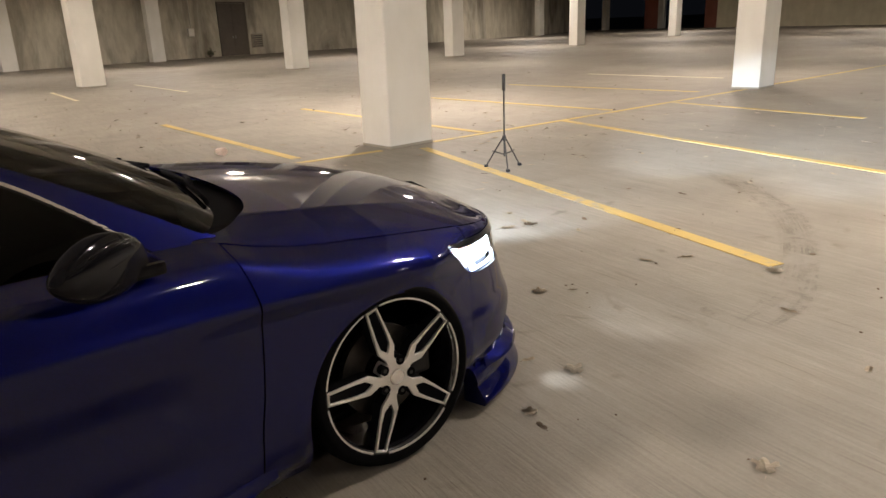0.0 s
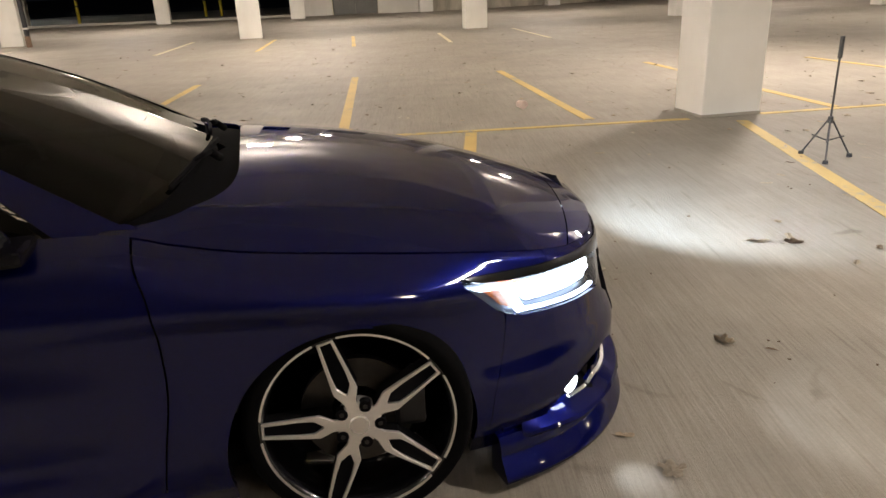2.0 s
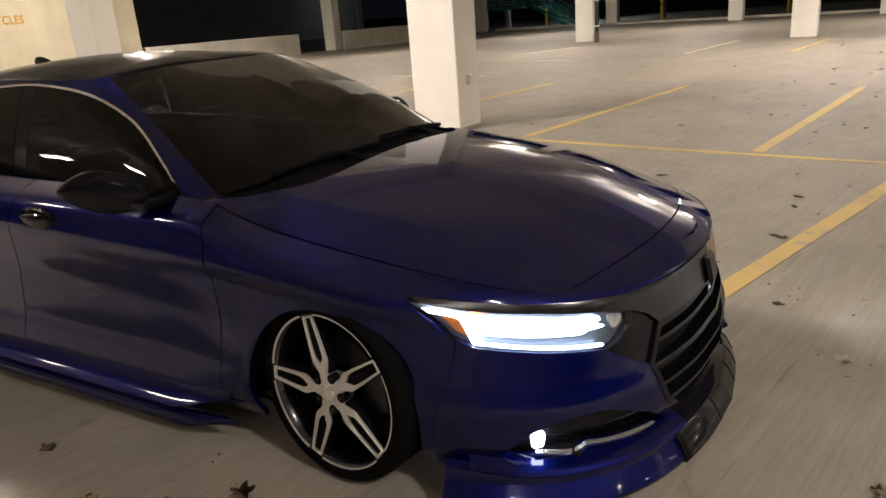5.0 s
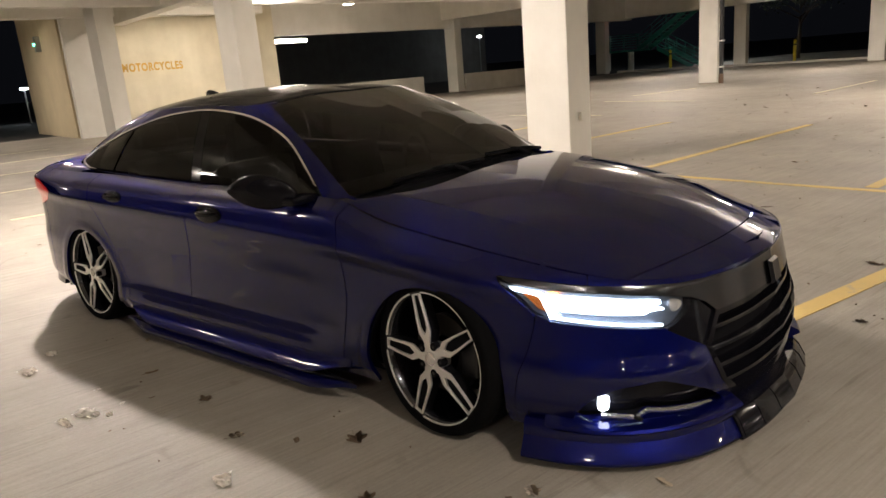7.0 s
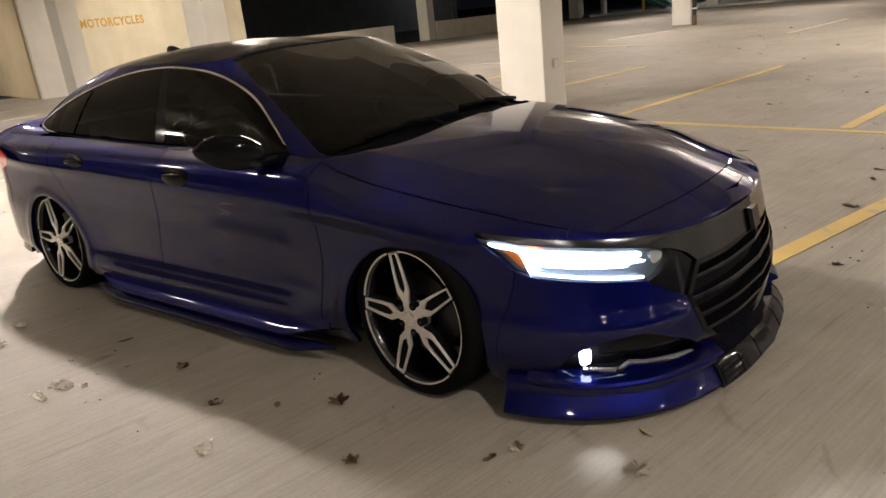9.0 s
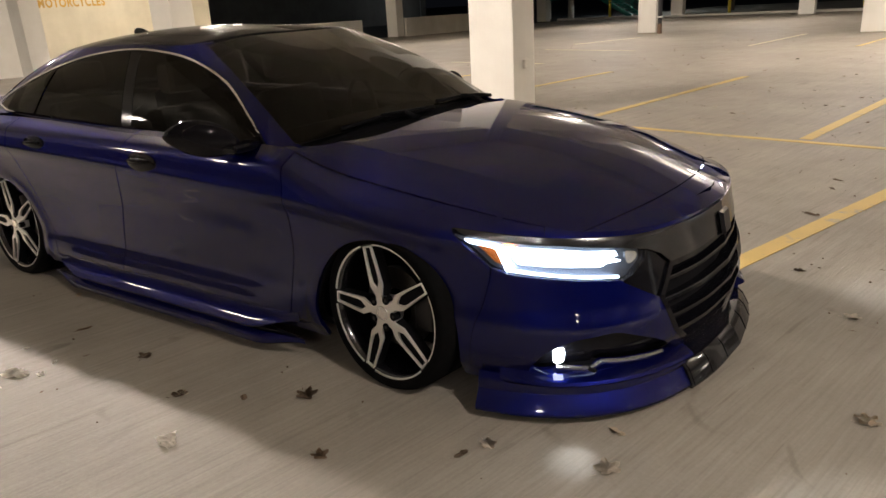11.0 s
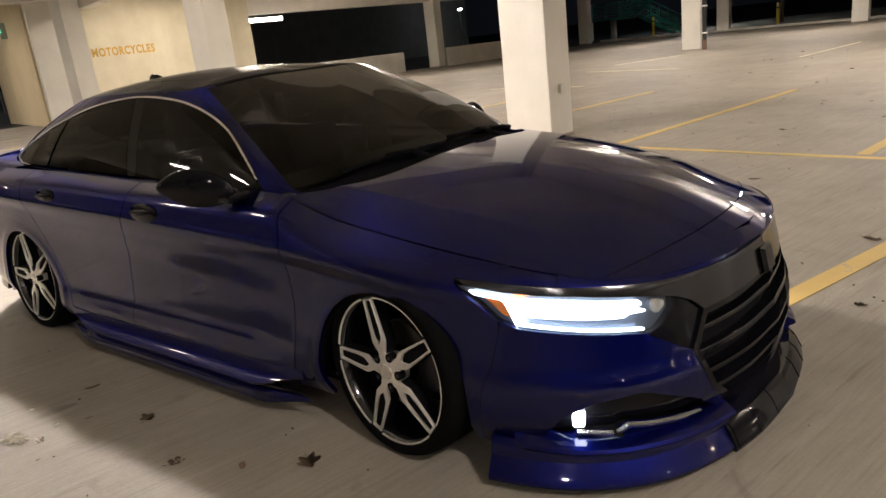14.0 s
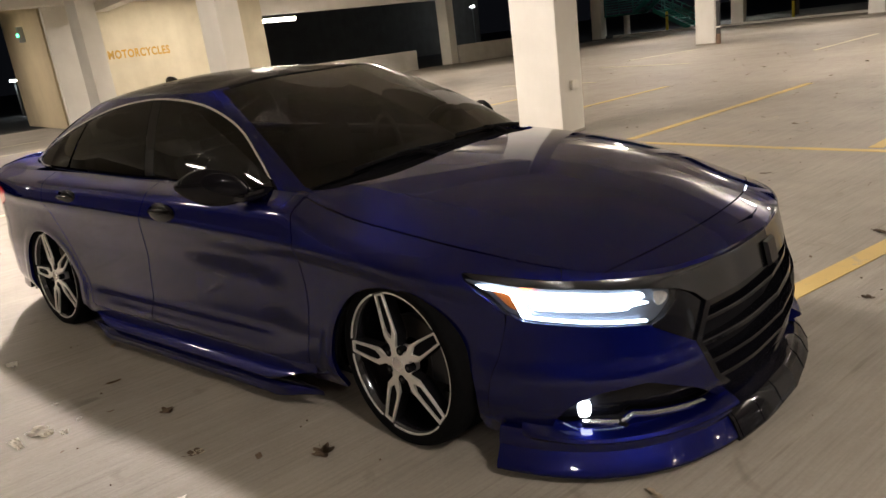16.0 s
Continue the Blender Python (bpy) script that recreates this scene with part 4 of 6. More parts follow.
def glasshouse():
    n = 60
    w = np.linspace(0, 1, n)
    P = BELT[:, None, :] * (1 - w)[None, :, None] + RAIL[:, None, :] * w[None, :, None]
    du = np.gradient(BELT, axis=0)
    out = np.stack([du[:, 1], -du[:, 0]], -1)
    out /= np.linalg.norm(out, axis=1, keepdims=True) + 1e-9
    if np.mean(out[100:250, 1]) < 0:
        out = -out
    bulge = 0.022 * np.sin(np.pi * w ** 0.9)
    more = ease(IDX, [(0, 1.0), (1.0, 1.1), (1.7, 1.5), (2.05, 0.5), (2.3, 0.4), (7.0, 0.4), (8.0, 1.0), (9.0, 1.0)])
    P[:, :, 0] += out[:, None, 0] * bulge[None] * more[:, None]
    P[:, :, 1] += out[:, None, 1] * bulge[None] * more[:, None]
    P[:, :, 2] += 0.02 * np.sin(np.pi * w)[None]
    P[0, :, 1] = P[-1, :, 1] = 0
    sk = Skin.grid(P, np.repeat(IDX[:, None], n, 1), np.repeat(w[None], 360, 0))
    if np.mean(sk.V[:, 5]) < 0:
        sk = Skin(np.concatenate([sk.V[:, :3], -sk.V[:, 3:6], sk.V[:, 6:]], axis=1), sk.F[:, ::-1])
    return sk


HOUSE = glasshouse()
rs = np.linspace(0, 1, 360)
rx = ease(rs, [(0, -1.20), (0.35, -1.55), (0.6, -2.1), (0.8, -2.5), (1, -2.73)])
ROOF = patch(RAIL, np.stack([rx, 0 * rx, ease(-rx, [(1.2, 1.330), (1.45, 1.360), (1.9, 1.378), (2.3, 1.362), (2.73, 1.302)])], -1), lambda w: np.sin(np.pi / 2 * w) ** 0.8, 40)
# boot deck, from the tail's top edge to the foot of the rear glass
ba = np.linspace(ARC_START, -2.95, 120)
be = top_at(ba)
bi = np.linspace(359, 236, 120)
DECK = patch(be, np.stack([np.interp(bi, np.arange(360), BELT[:, k]) for k in range(3)], -1), lambda w: ease(w, [(0, 0), (0.4, 0.7), (1, 1)]), 24)

# outlines of the panels: (arc length or x, height)
GAP = 0.0025
F_EDGE = [(-0.50, 1.2), (-0.49, 0.90), (-0.455, 0.72), (-0.455, 0.50), (-0.49, 0.30), (-0.53, 0.0)]
B_EDGE = [(-1.50, 1.2), (-1.52, 0.95), (-1.58, 0.78), (-1.66, 0.56), (-1.72, 0.33), (-1.75, 0.0)]
R_EDGE = [(-2.70, 1.2), (-2.66, 0.96), (-2.62, 0.80), (-2.54, 0.64), (-2.44, 0.46), (-2.37, 0.30), (-2.34, 0.0)]


def strip(e0, e1):
    a, b = spline(e0, 40).tolist(), spline(e1, 40).tolist()
    return a + b[::-1]


sa, sz = SIDE.V[:, 6], SIDE.V[:, 2]
sxx, syy = SIDE.V[:, 0], SIDE.V[:, 1]
ARCH_Z, ARCH_R = 0.262, 0.343
arch = np.minimum(np.hypot(sxx - 0.004, sz - ARCH_Z) - ARCH_R, np.hypot(sxx - REAR_AXLE, sz - ARCH_Z) - ARCH_R)
arch = np.where(syy < 0.55, 1.0, arch)
for ax in (0.004, REAR_AXLE):     # the opening runs straight down from the arch
    low = np.abs(sxx - ax) - ARCH_R * 0.97
    arch = np.where((sz < ARCH_Z) & (syy >= 0.55), np.minimum(arch, low), arch)

LAMP = rounded([(0.325, 0.676), (0.38, 0.657), (0.48, 0.640), (0.60, 0.629), (0.72, 0.625), (0.94, 0.605), (1.07, 0.580), (1.066, 0.550), (1.0, 0.507), (0.95, 0.497), (0.88, 0.505), (0.70, 0.519), (0.54, 0.530), (0.455, 0.555), (0.385, 0.620)], 4, 0.2)
BAR = [(0.325, 0.682), (0.48, 0.666), (0.60, 0.656), (0.83, 0.646), (1.02, 0.637), (1.27, 0.633), (1.43, 0.632), (1.80, 0.636), (1.80, 0.528), (1.52, 0.518), (1.33, 0.516), (1.185, 0.515), (1.135, 0.556), (1.07, 0.583), (0.94, 0.608), (0.72, 0.628), (0.60, 0.632), (0.48, 0.643), (0.38, 0.660)]
GRILLE = [(1.187, 0.512), (1.35, 0.513), (1.80, 0.525), (1.80, 0.165), (1.36, 0.165), (1.28, 0.178), (1.17, 0.27), (1.13, 0.345), (1.108, 0.41)]
CORNER = [(1.073, 0.580), (1.133, 0.554), (1.184, 0.514), (1.106, 0.412), (0.955, 0.490), (1.002, 0.505), (1.068, 0.550)]
POCKET = rounded([(0.60, 0.190), (0.66, 0.265), (0.76, 0.312), (0.91, 0.330), (1.09, 0.262), (1.22, 0.170), (0.93, 0.203), (0.865, 0.217), (0.83, 0.186), (0.71, 0.190), (0.64, 0.176)], 5, 0.2)
SEAM = [(0.47, 0.90), (0.47, 0.62), (0.47, 0.55), (0.44, 0.42), (0.40, 0.30), (0.36, 0.0)]
TAILLAMP = rounded([(-3.20, 0.83), (-3.45, 0.90), (-4.20, 0.90), (-4.45, 0.80), (-4.3, 0.70), (-3.65, 0.70), (-3.35, 0.76)], 6, 0.2)

car = thing("car", CAR, "dark blue lowered four-door sedan with tinted glass and lit headlamps", "car")
is_lamp = inside(sa, sz, LAMP)
is_bar = inside(sa, sz, BAR)
is_grille = inside(sa, sz, GRILLE)
is_pocket = inside(sa, sz, POCKET)
is_corner = inside(sa, sz, CORNER)
is_tail = inside(sa, sz, TAILLAMP)
open_front = np.minimum.reduce([-is_lamp, -is_grille, -is_pocket, -is_bar, -is_corner])

inner = SIDE.cut(arch - 0.004).moved(-0.06)
panel("inner_shell", inner.plus(inner.mirrored()), M_SHELL, car, 0, "black inner shell")
both("front_door", SIDE.cut(np.minimum(inside(sa, sz, strip(F_EDGE, B_EDGE)) - GAP, arch)), M_PAINT, car)
both("rear_door", SIDE.cut(np.minimum(inside(sa, sz, strip(B_EDGE, R_EDGE)) - GAP, arch)), M_PAINT, car)
fend = [(-0.50, 1.2)] + [tuple(p) for p in spline(F_EDGE, 40)] + [tuple(p) for p in spline(SEAM[1:][::-1], 30)] + [(1.10, 0.60), (1.10, 1.2)]
both("front_fender", SIDE.cut(np.minimum.reduce([inside(sa, sz, fend) - np.where(sa > 0.2, 0.0008, GAP), arch, -is_lamp - 0.003, -is_bar - 0.003, np.where(sa > 0.47, sz - 0.60, 1), 0.66 - sa, np.where(sa > -0.50, np.interp(sa, arc, Z_TOP) - sz - 0.003, 1.0)])), M_PAINT, car)
bump = [tuple(p) for p in spline(SEAM, 30)] + [(2.2, 0.0), (2.2, 0.9)]
both("rear_quarter", SIDE.cut(np.minimum.reduce([-inside(sa, sz, strip(R_EDGE, [(3.0, 1.2), (3.0, 0.0)])) - GAP, arch, sa + 3.42 - 0.25 * (sz < 0) , -is_tail - GAP])), M_PAINT, car)
rear = SIDE.cut(np.minimum.reduce([-3.425 - sa, -is_tail - GAP]))
panel("rear_bumper", rear.plus(rear.mirrored()), M_PAINT, car)
tl_ = SIDE.cut(is_tail)
both("tail_lamp", tl_, M_RED, car, 0.018, "red tail lamp lens")
fb = SIDE.cut(np.minimum.reduce([inside(sa, sz, bump) - 0.0008, arch, open_front - 0.002, np.where(sa > 0.5, 0.60 - sz, 1)]))
panel("front_bumper", fb.plus(fb.mirrored()), M_PAINT, car, 0.03)
ta = SIDE.cut(np.minimum.reduce([sa - 0.662, np.interp(sa, arc, Z_TOP) - sz - 0.001, -is_bar - 0.001, -is_lamp - 0.001, sz - 0.60]))
panel("nose_panel", ta.plus(ta.mirrored()), M_PAINT, car, 0.01)

# hood and the panel ahead of it; the shut line crosses near the front
hx, hy = HOOD.V[:, 0], HOOD.V[:, 1]
front_line = 0.878 - 0.34 * np.abs(hy) ** 1.9 - hx
back_line = hx - (-0.222 - 0.09 * (np.abs(hy) / 0.62) ** 6)
hood = HOOD.cut(np.minimum.reduce([front_line - GAP, back_line]))
panel("hood", hood.plus(hood.mirrored()), M_PAINT, car, 0.007)
lead = HOOD.cut(-front_line - GAP)
panel("hood_front_edge", lead.plus(lead.mirrored()), M_PAINT, car, 0.012)
cowl = HOOD.cut(0.02 - back_line).moved(-0.022)
panel("cowl", cowl.plus(cowl.mirrored()), M_SHELL, car, 0.01, "black plastic wiper cowl")
dk = DECK
panel("boot_lid", dk.plus(dk.mirrored()), M_PAINT, car, 0.02)

# roof, pillars, glass; the sunroof is a dark glass panel with a seam round it
SUN = inside(ROOF.V[:, 0], ROOF.V[:, 1], rounded([(-1.42, -0.5), (-1.42, 0.40), (-1.98, 0.43), (-1.98, -0.5)], 6, 0.12))
roof = ROOF.cut(-SUN - 0.002)
panel("roof", roof.plus(roof.mirrored()), M_ROOF, car, 0.006, "gloss black roof skin")
sun = ROOF.cut(SUN - 0.004)
panel("sunroof", sun.plus(sun.mirrored()), M_ROOF, car, 0.006, "dark glass sunroof panel")
gx, gy, gz, gi, gw = HOUSE.V[:, 0], HOUSE.V[:, 1], HOUSE.V[:, 2], HOUSE.V[:, 6], HOUSE.V[:, 7]
DLO = [tuple(p) for p in spline([(-0.66, 0.885), (-0.79, 1.0), (-0.97, 1.125), (-1.2, 1.212), (-1.44, 1.262), (-1.75, 1.283), (-2.16, 1.25), (-2.55, 1.17), (-2.89, 1.07), (-3.05, 1.008)], 60)] + [(-2.86, 0.978), (-2.45, 0.962), (-1.78, 0.938), (-1.39, 0.925)]
dlo = np.where(gi < 1.6, -1.0, np.where(gi > 8.2, -1.0, inside(gx, gz, DLO)))
SILL = 0.035
ws = np.minimum.reduce([2.62 - gi - 0.50 * gw, gw - SILL, 0.975 - gw])
rg = np.minimum.reduce([gi - 7.3, gw - 0.03, 0.95 - gw])
trim = np.minimum.reduce([0.008 + dlo, -dlo, gz - (0.925 - 0.016 * gx)])
trim = np.where((gi < 1.8) | (gi > 8.2), -1.0, trim)
frame_ = np.minimum.reduce([-dlo - 0.010, -ws - 0.004, -rg - 0.004, np.where(gw < SILL + 0.01, gi - 2.52 + 0.50 * gw, 1.0)])
head = np.minimum(1.9 - gi, gw - 0.9)
both("pillar", HOUSE.cut(np.minimum(frame_, -head)), M_PAINT, car, 0.012)
hd_ = HOUSE.cut(np.minimum(frame_, head))
panel("roof_header", hd_.plus(hd_.mirrored()), M_ROOF, car, 0.006, "gloss black strip over the windscreen")
both("window_trim", HOUSE.cut(trim).moved(0.006), M_CHROME, car, 0.008, "bright chrome window surround")
trough = HOUSE.cut(np.minimum.reduce([2.55 - gi - 0.50 * gw, gw + 1.0, SILL + 0.02 - gw])).moved(-0.035)
panel("cowl_trough", trough.plus(trough.mirrored()), M_SHELL, car, 0.0, "black wiper trough below the windscreen")
s = HOUSE.cut(ws)
panel("windscreen", s.plus(s.mirrored()), M_SHIELD, car, 0.0, "dark tinted windscreen")
s = HOUSE.cut(rg)
panel("rear_window", s.plus(s.mirrored()), M_TINT, car, 0.0, "dark tinted rear glass")
pil = -0.12 * (gz - 0.93)
both("front_window", HOUSE.cut(np.minimum(dlo - 0.002, gx - (-1.60 + pil))), M_TINT, car, 0.004, "black tinted side glass")
both("b_pillar", HOUSE.cut(np.minimum.reduce([dlo - 0.002, -1.60 + pil - 0.004 - gx, gx - (-1.69 + pil) - 0.004])), M_GLOSSBLACK, car, 0.004, "gloss black pillar cover")
both("rear_window_side", HOUSE.cut(np.minimum.reduce([dlo - 0.002, -1.69 + pil - gx, gx - (-2.53 + 0.45 * (gz - 0.95)) - 0.012])), M_TINT, car, 0.004, "black tinted side glass")
both("quarter_window", HOUSE.cut(np.minimum(dlo - 0.002, -2.53 + 0.45 * (gz - 0.95) - 0.012 - gx)), M_TINT, car, 0.004, "black tinted quarter glass")

# front lamps: black housing set back, light guides, clear lens over all
for sgn in (0, 1):
    def put(skin):
        return skin.mirrored() if sgn else skin
    lamp = panel("headlamp", put(SIDE.cut(is_lamp + 0.004).moved(-0.045)), M_LAMPBOWL, car, 0.0, "lit headlamp with white light guides")
    rows = [
        ("light_guide", [(0.370, 0.650), (0.485, 0.631), (0.505, 0.616), (0.548, 0.543), (0.520, 0.536), (0.482, 0.612), (0.468, 0.619), (0.388, 0.634)], M_DRL, -0.012),
        ("light_guide", [(0.525, 0.546), (0.70, 0.532), (0.95, 0.512), (0.95, 0.503), (0.70, 0.523), (0.522, 0.537)], M_LED_SOFT, -0.012),
        ("projector_row", [(0.512, 0.620), (0.72, 0.614), (0.945, 0.592), (0.955, 0.578), (0.925, 0.574), (0.975, 0.556), (0.90, 0.556), (0.885, 0.547), (0.56, 0.563)], M_DRL, -0.02),
        ("inner_reflector", rounded([(0.99, 0.590), (1.055, 0.575), (1.05, 0.552), (1.0, 0.535)], 4, 0.4), M_CHROME, -0.03),
        ("side_marker", [(0.412, 0.625), (0.474, 0.611), (0.514, 0.552), (0.470, 0.566)], M_AMBER, -0.03),
        ("turn_signal", [(0.505, 0.632), (0.555, 0.628), (0.550, 0.621), (0.512, 0.624)], M_AMBER_LIT, -0.010),
    ]
    for nm, poly, mat, off in rows:
        panel(nm, put(SIDE.cut(inside(sa, sz, poly)).moved(off)), mat, lamp, 0.012)
    panel("lens", put(SIDE.cut(is_lamp - 0.001)), M_LENS, lamp, 0.0, "clear lamp lens")

# grille
# plain black sheet set back, for the dark space behind the slats
gr = SIDE.cut(is_grille - 0.002).moved(-0.055)
panel("grille_backing", gr.plus(gr.mirrored()), M_SHELL, car, 0.0, "black grille backing")
br = SIDE.cut(is_bar)
panel("grille_bar", br.moved(0.006).plus(br.moved(0.006).mirrored()), M_DARKCHROME, car, 0.02, "dark chrome bar across the nose")
for z0, z1 in ((0.452, 0.466), (0.385, 0.402), (0.320, 0.337), (0.255, 0.272), (0.195, 0.210)):
    sl = SIDE.cut(np.minimum.reduce([is_grille - 0.012, sz - z0, z1 - sz])).moved(-0.006)
    slat = panel("grille_slat", sl.plus(sl.mirrored()), M_GLOSSBLACK, car, 0.05)
    ed = SIDE.cut(np.minimum.reduce([is_grille - 0.012, sz - z1 + 0.006, z1 - sz])).moved(-0.003)
    panel("slat_edge", ed.plus(ed.mirrored()), M_DARKCHROME, slat, 0.004, "thin bright edge")
cn = SIDE.cut(is_corner).moved(-0.008)
both("lamp_corner_cover", cn, M_GLOSSBLACK, car, 0.03, "gloss black cover between lamp and grille")
fr = SIDE.cut(np.minimum(is_grille + 0.004, 0.016 - is_grille)).moved(0.003)
panel("grille_frame", fr.plus(fr.mirrored()), M_GLOSSBLACK, car, 0.03)
for sgn in (0, 1):
    pk = SIDE.cut(is_pocket).moved(-0.045)
    pocket = panel("fog_pocket", pk.mirrored() if sgn else pk, M_GLOSSBLACK, car, 0.0, "gloss black fog lamp pocket")
    for nm, poly, mat, off in (("fog_lamp", rounded([(0.690, 0.215), (0.688, 0.276), (0.732, 0.280), (0.726, 0.220)], 4, 0.3), M_FOG, -0.012),
                               ("pocket_trim", [(0.70, 0.205), (0.827, 0.190), (0.863, 0.221), (0.928, 0.207), (1.20, 0.180), (1.20, 0.173), (0.93, 0.199), (0.868, 0.212), (0.832, 0.181), (0.70, 0.197)], M_CHROME, -0.005)):
        q = SIDE.cut(inside(sa, sz, poly)).moved(off)
        panel(nm, q.mirrored() if sgn else q, mat, pocket, 0.012)


def sweep(name, a0, a1, section, mat, label="", n=90, mirror=True, join=False, taper=0.0, tail=0.0):
    """A closed section (out from the plan outline, height) drawn along the outline."""
    obs = []
    aa = np.linspace(a0, a1, n)
    X, Y, NX, NY = (np.interp(aa, arc, k) for k in (ox, oy, nx, ny))
    for sg in ((1, -1) if mirror else (1,)):
        bm = bmesh.new()
        rings = []
        for k in range(n):
            f = 1.0
            if taper:
                e = min(k, n - 1 - k) / (n - 1) / taper
                f = min(1.0, 0.05 + 0.95 * e)
                f = f * f * (3 - 2 * f)
            if tail:
                f = min(1.0, 0.15 + 0.85 * (k / (n - 1) / tail) ** 0.7)
            zc = max(z for o, z in section)
            lift = 1.0 if not taper else 0.35 + 0.65 * f
            back = 0.012 * (1 - f)
            rings.append([bm.verts.new((X[k] + NX[k] * (o * f - back), sg * (Y[k] + NY[k] * (o * f - back)), zc + (z - zc) * lift)) for o, z in section])
        c = len(section)
        for k in range(n - 1):
            for j in range(c):
                v = (rings[k][j], rings[k + 1][j], rings[k + 1][(j + 1) % c], rings[k][(j + 1) % c])
                bm.faces.new(v if sg > 0 else v[::-1])
        bm.faces.new(rings[0][::-1] if sg > 0 else rings[0])
        bm.faces.new(rings[-1] if sg > 0 else rings[-1][::-1])
        bmesh.ops.recalc_face_normals(bm, faces=bm.faces)
        obs.append(part(name, bm, mat, car, label, smooth=True))
        obs[-1].data.set_sharp_from_angle(angle=radians(28))
    return obs


# lower blades, splitter, side skirts
sweep("bumper_blade", 0.50, 1.25, [(-0.04, 0.192), (-0.014, 0.182), (0.020, 0.166), (0.027, 0.156), (0.022, 0.148), (0.0, 0.136), (-0.03, 0.132)], M_PAINT, "blue lower bumper blade", tail=0.25)
sweep("splitter_wing", 0.42, 1.24, [(-0.06, 0.178), (-0.016, 0.168), (-0.004, 0.150), (0.004, 0.120), (0.002, 0.110), (0.016, 0.088), (0.034, 0.062), (0.040, 0.048), (0.038, 0.038), (0.030, 0.033), (-0.06, 0.034)], M_PAINT, "blue front splitter wing")
sweep("splitter", 1.22, ARC_END, [(-0.06, 0.125), (0.00, 0.120), (0.022, 0.100), (0.050, 0.045), (0.046, 0.034), (-0.06, 0.04)], M_GLOSSBLACK, "gloss black front splitter")
for a in (1.235, 1.36, 1.50):
    sweep("splitter_fin", a, a + 0.004, [(0.0, 0.1225), (0.0245, 0.101), (0.0525, 0.045), (0.0, 0.037)], M_GLOSSBLACK, n=2)
sweep("side_skirt", -2.40, -0.46, [(-0.03, 0.215), (-0.006, 0.200), (0.004, 0.170), (0.022, 0.140), (0.040, 0.124), (0.036, 0.116), (-0.04, 0.112)], M_PAINT, "blue side skirt", taper=0.16)
sweep("skirt_blade", -2.42, -0.44, [(-0.04, 0.102), (0.010, 0.098), (0.030, 0.084), (0.040, 0.064), (0.040, 0.052), (0.032, 0.046), (-0.04, 0.050)], M_PAINT, "blue lower skirt blade", taper=0.14)
sweep("skirt_groove", -2.40, -0.46, [(-0.05, 0.112), (0.000, 0.108), (0.004, 0.098), (-0.05, 0.096)], M_GLOSSBLACK, taper=0.2)
sweep("rear_skirt", ARC_START, -3.35, [(-0.08, 0.25), (-0.03, 0.23), (-0.02, 0.17), (-0.08, 0.17)], M_GLOSSBLACK)

bm = box((-3.7, -0.74, 0.13), (0.80, 0.74, 0.20), 0.03)
part("underbody", bm, M_SHELL, car, "black underbody")


# ---- wheels ----
def revolve(bm, profile, seg=72, closed=True):
    """Profile rows (radius, y) turned about the y axis."""
    rings = []
    for k in range(seg):
        t = 2 * math.pi * k / seg
        rings.append([bm.verts.new((r * math.cos(t), y, r * math.sin(t))) for r, y in profile])
    c = len(profile)
    for k in range(seg):
        a, b = rings[k], rings[(k + 1) % seg]
        for j in range(c if closed else c - 1):
            bm.faces.new((a[j], a[(j + 1) % c], b[(j + 1) % c], b[j]))
    bmesh.ops.recalc_face_normals(bm, faces=bm.faces)


def extrude_outline(bm, pts, y0, y1, hole=None):
    """An outline in the wheel's plane (x, z) made solid from y0 to y1, with an optional hole of as many points."""
    def ring(p, y):
        return [bm.verts.new((x, y, z)) for x, z in p]
    n = len(pts)
    o0, o1 = ring(pts, y0), ring(pts, y1)
    for i in range(n):
        j = (i + 1) % n
        bm.faces.new((o0[i], o0[j], o1[j], o1[i]))
    if hole:
        h0, h1 = ring(hole, y0), ring(hole, y1)
        for i in range(n):
            j = (i + 1) % n
            bm.faces.new((h0[j], h0[i], h1[i], h1[j]))
            bm.faces.new((o0[j], o0[i], h0[i], h0[j]))
            bm.faces.new((o1[i], o1[j], h1[j], h1[i]))
    else:
        bm.faces.new(o0[::-1])
        bm.faces.new(o1)
    bmesh.ops.recalc_face_normals(bm, faces=bm.faces)


# petal spoke pointing up z: half widths by radius
SPOKE = [(0.036, 0.014), (0.070, 0.0165), (0.106, 0.0335), (0.155, 0.0305), (0.210, 0.0262), (0.2605, 0.0222)]


def spoke_loops():
    outer = [(w, r) for r, w in SPOKE] + [(-w, r) for r, w in reversed(SPOKE)]
    hole_rw = [(0.096, 0.0020), (0.108, 0.0100), (0.122, 0.0190), (0.160, 0.0203), (0.210, 0.0178), (0.2535, 0.0152)]
    hole = [(w, r) for r, w in hole_rw] + [(-w, r) for r, w in reversed(hole_rw)]
    return outer, hole


def turned(pts, ang):
    c, s = math.cos(ang), math.sin(ang)
    return [(x * c - z * s, x * s + z * c) for x, z in pts]


WHEEL_Y = 0.885      # outer face of the rim from the middle of the car


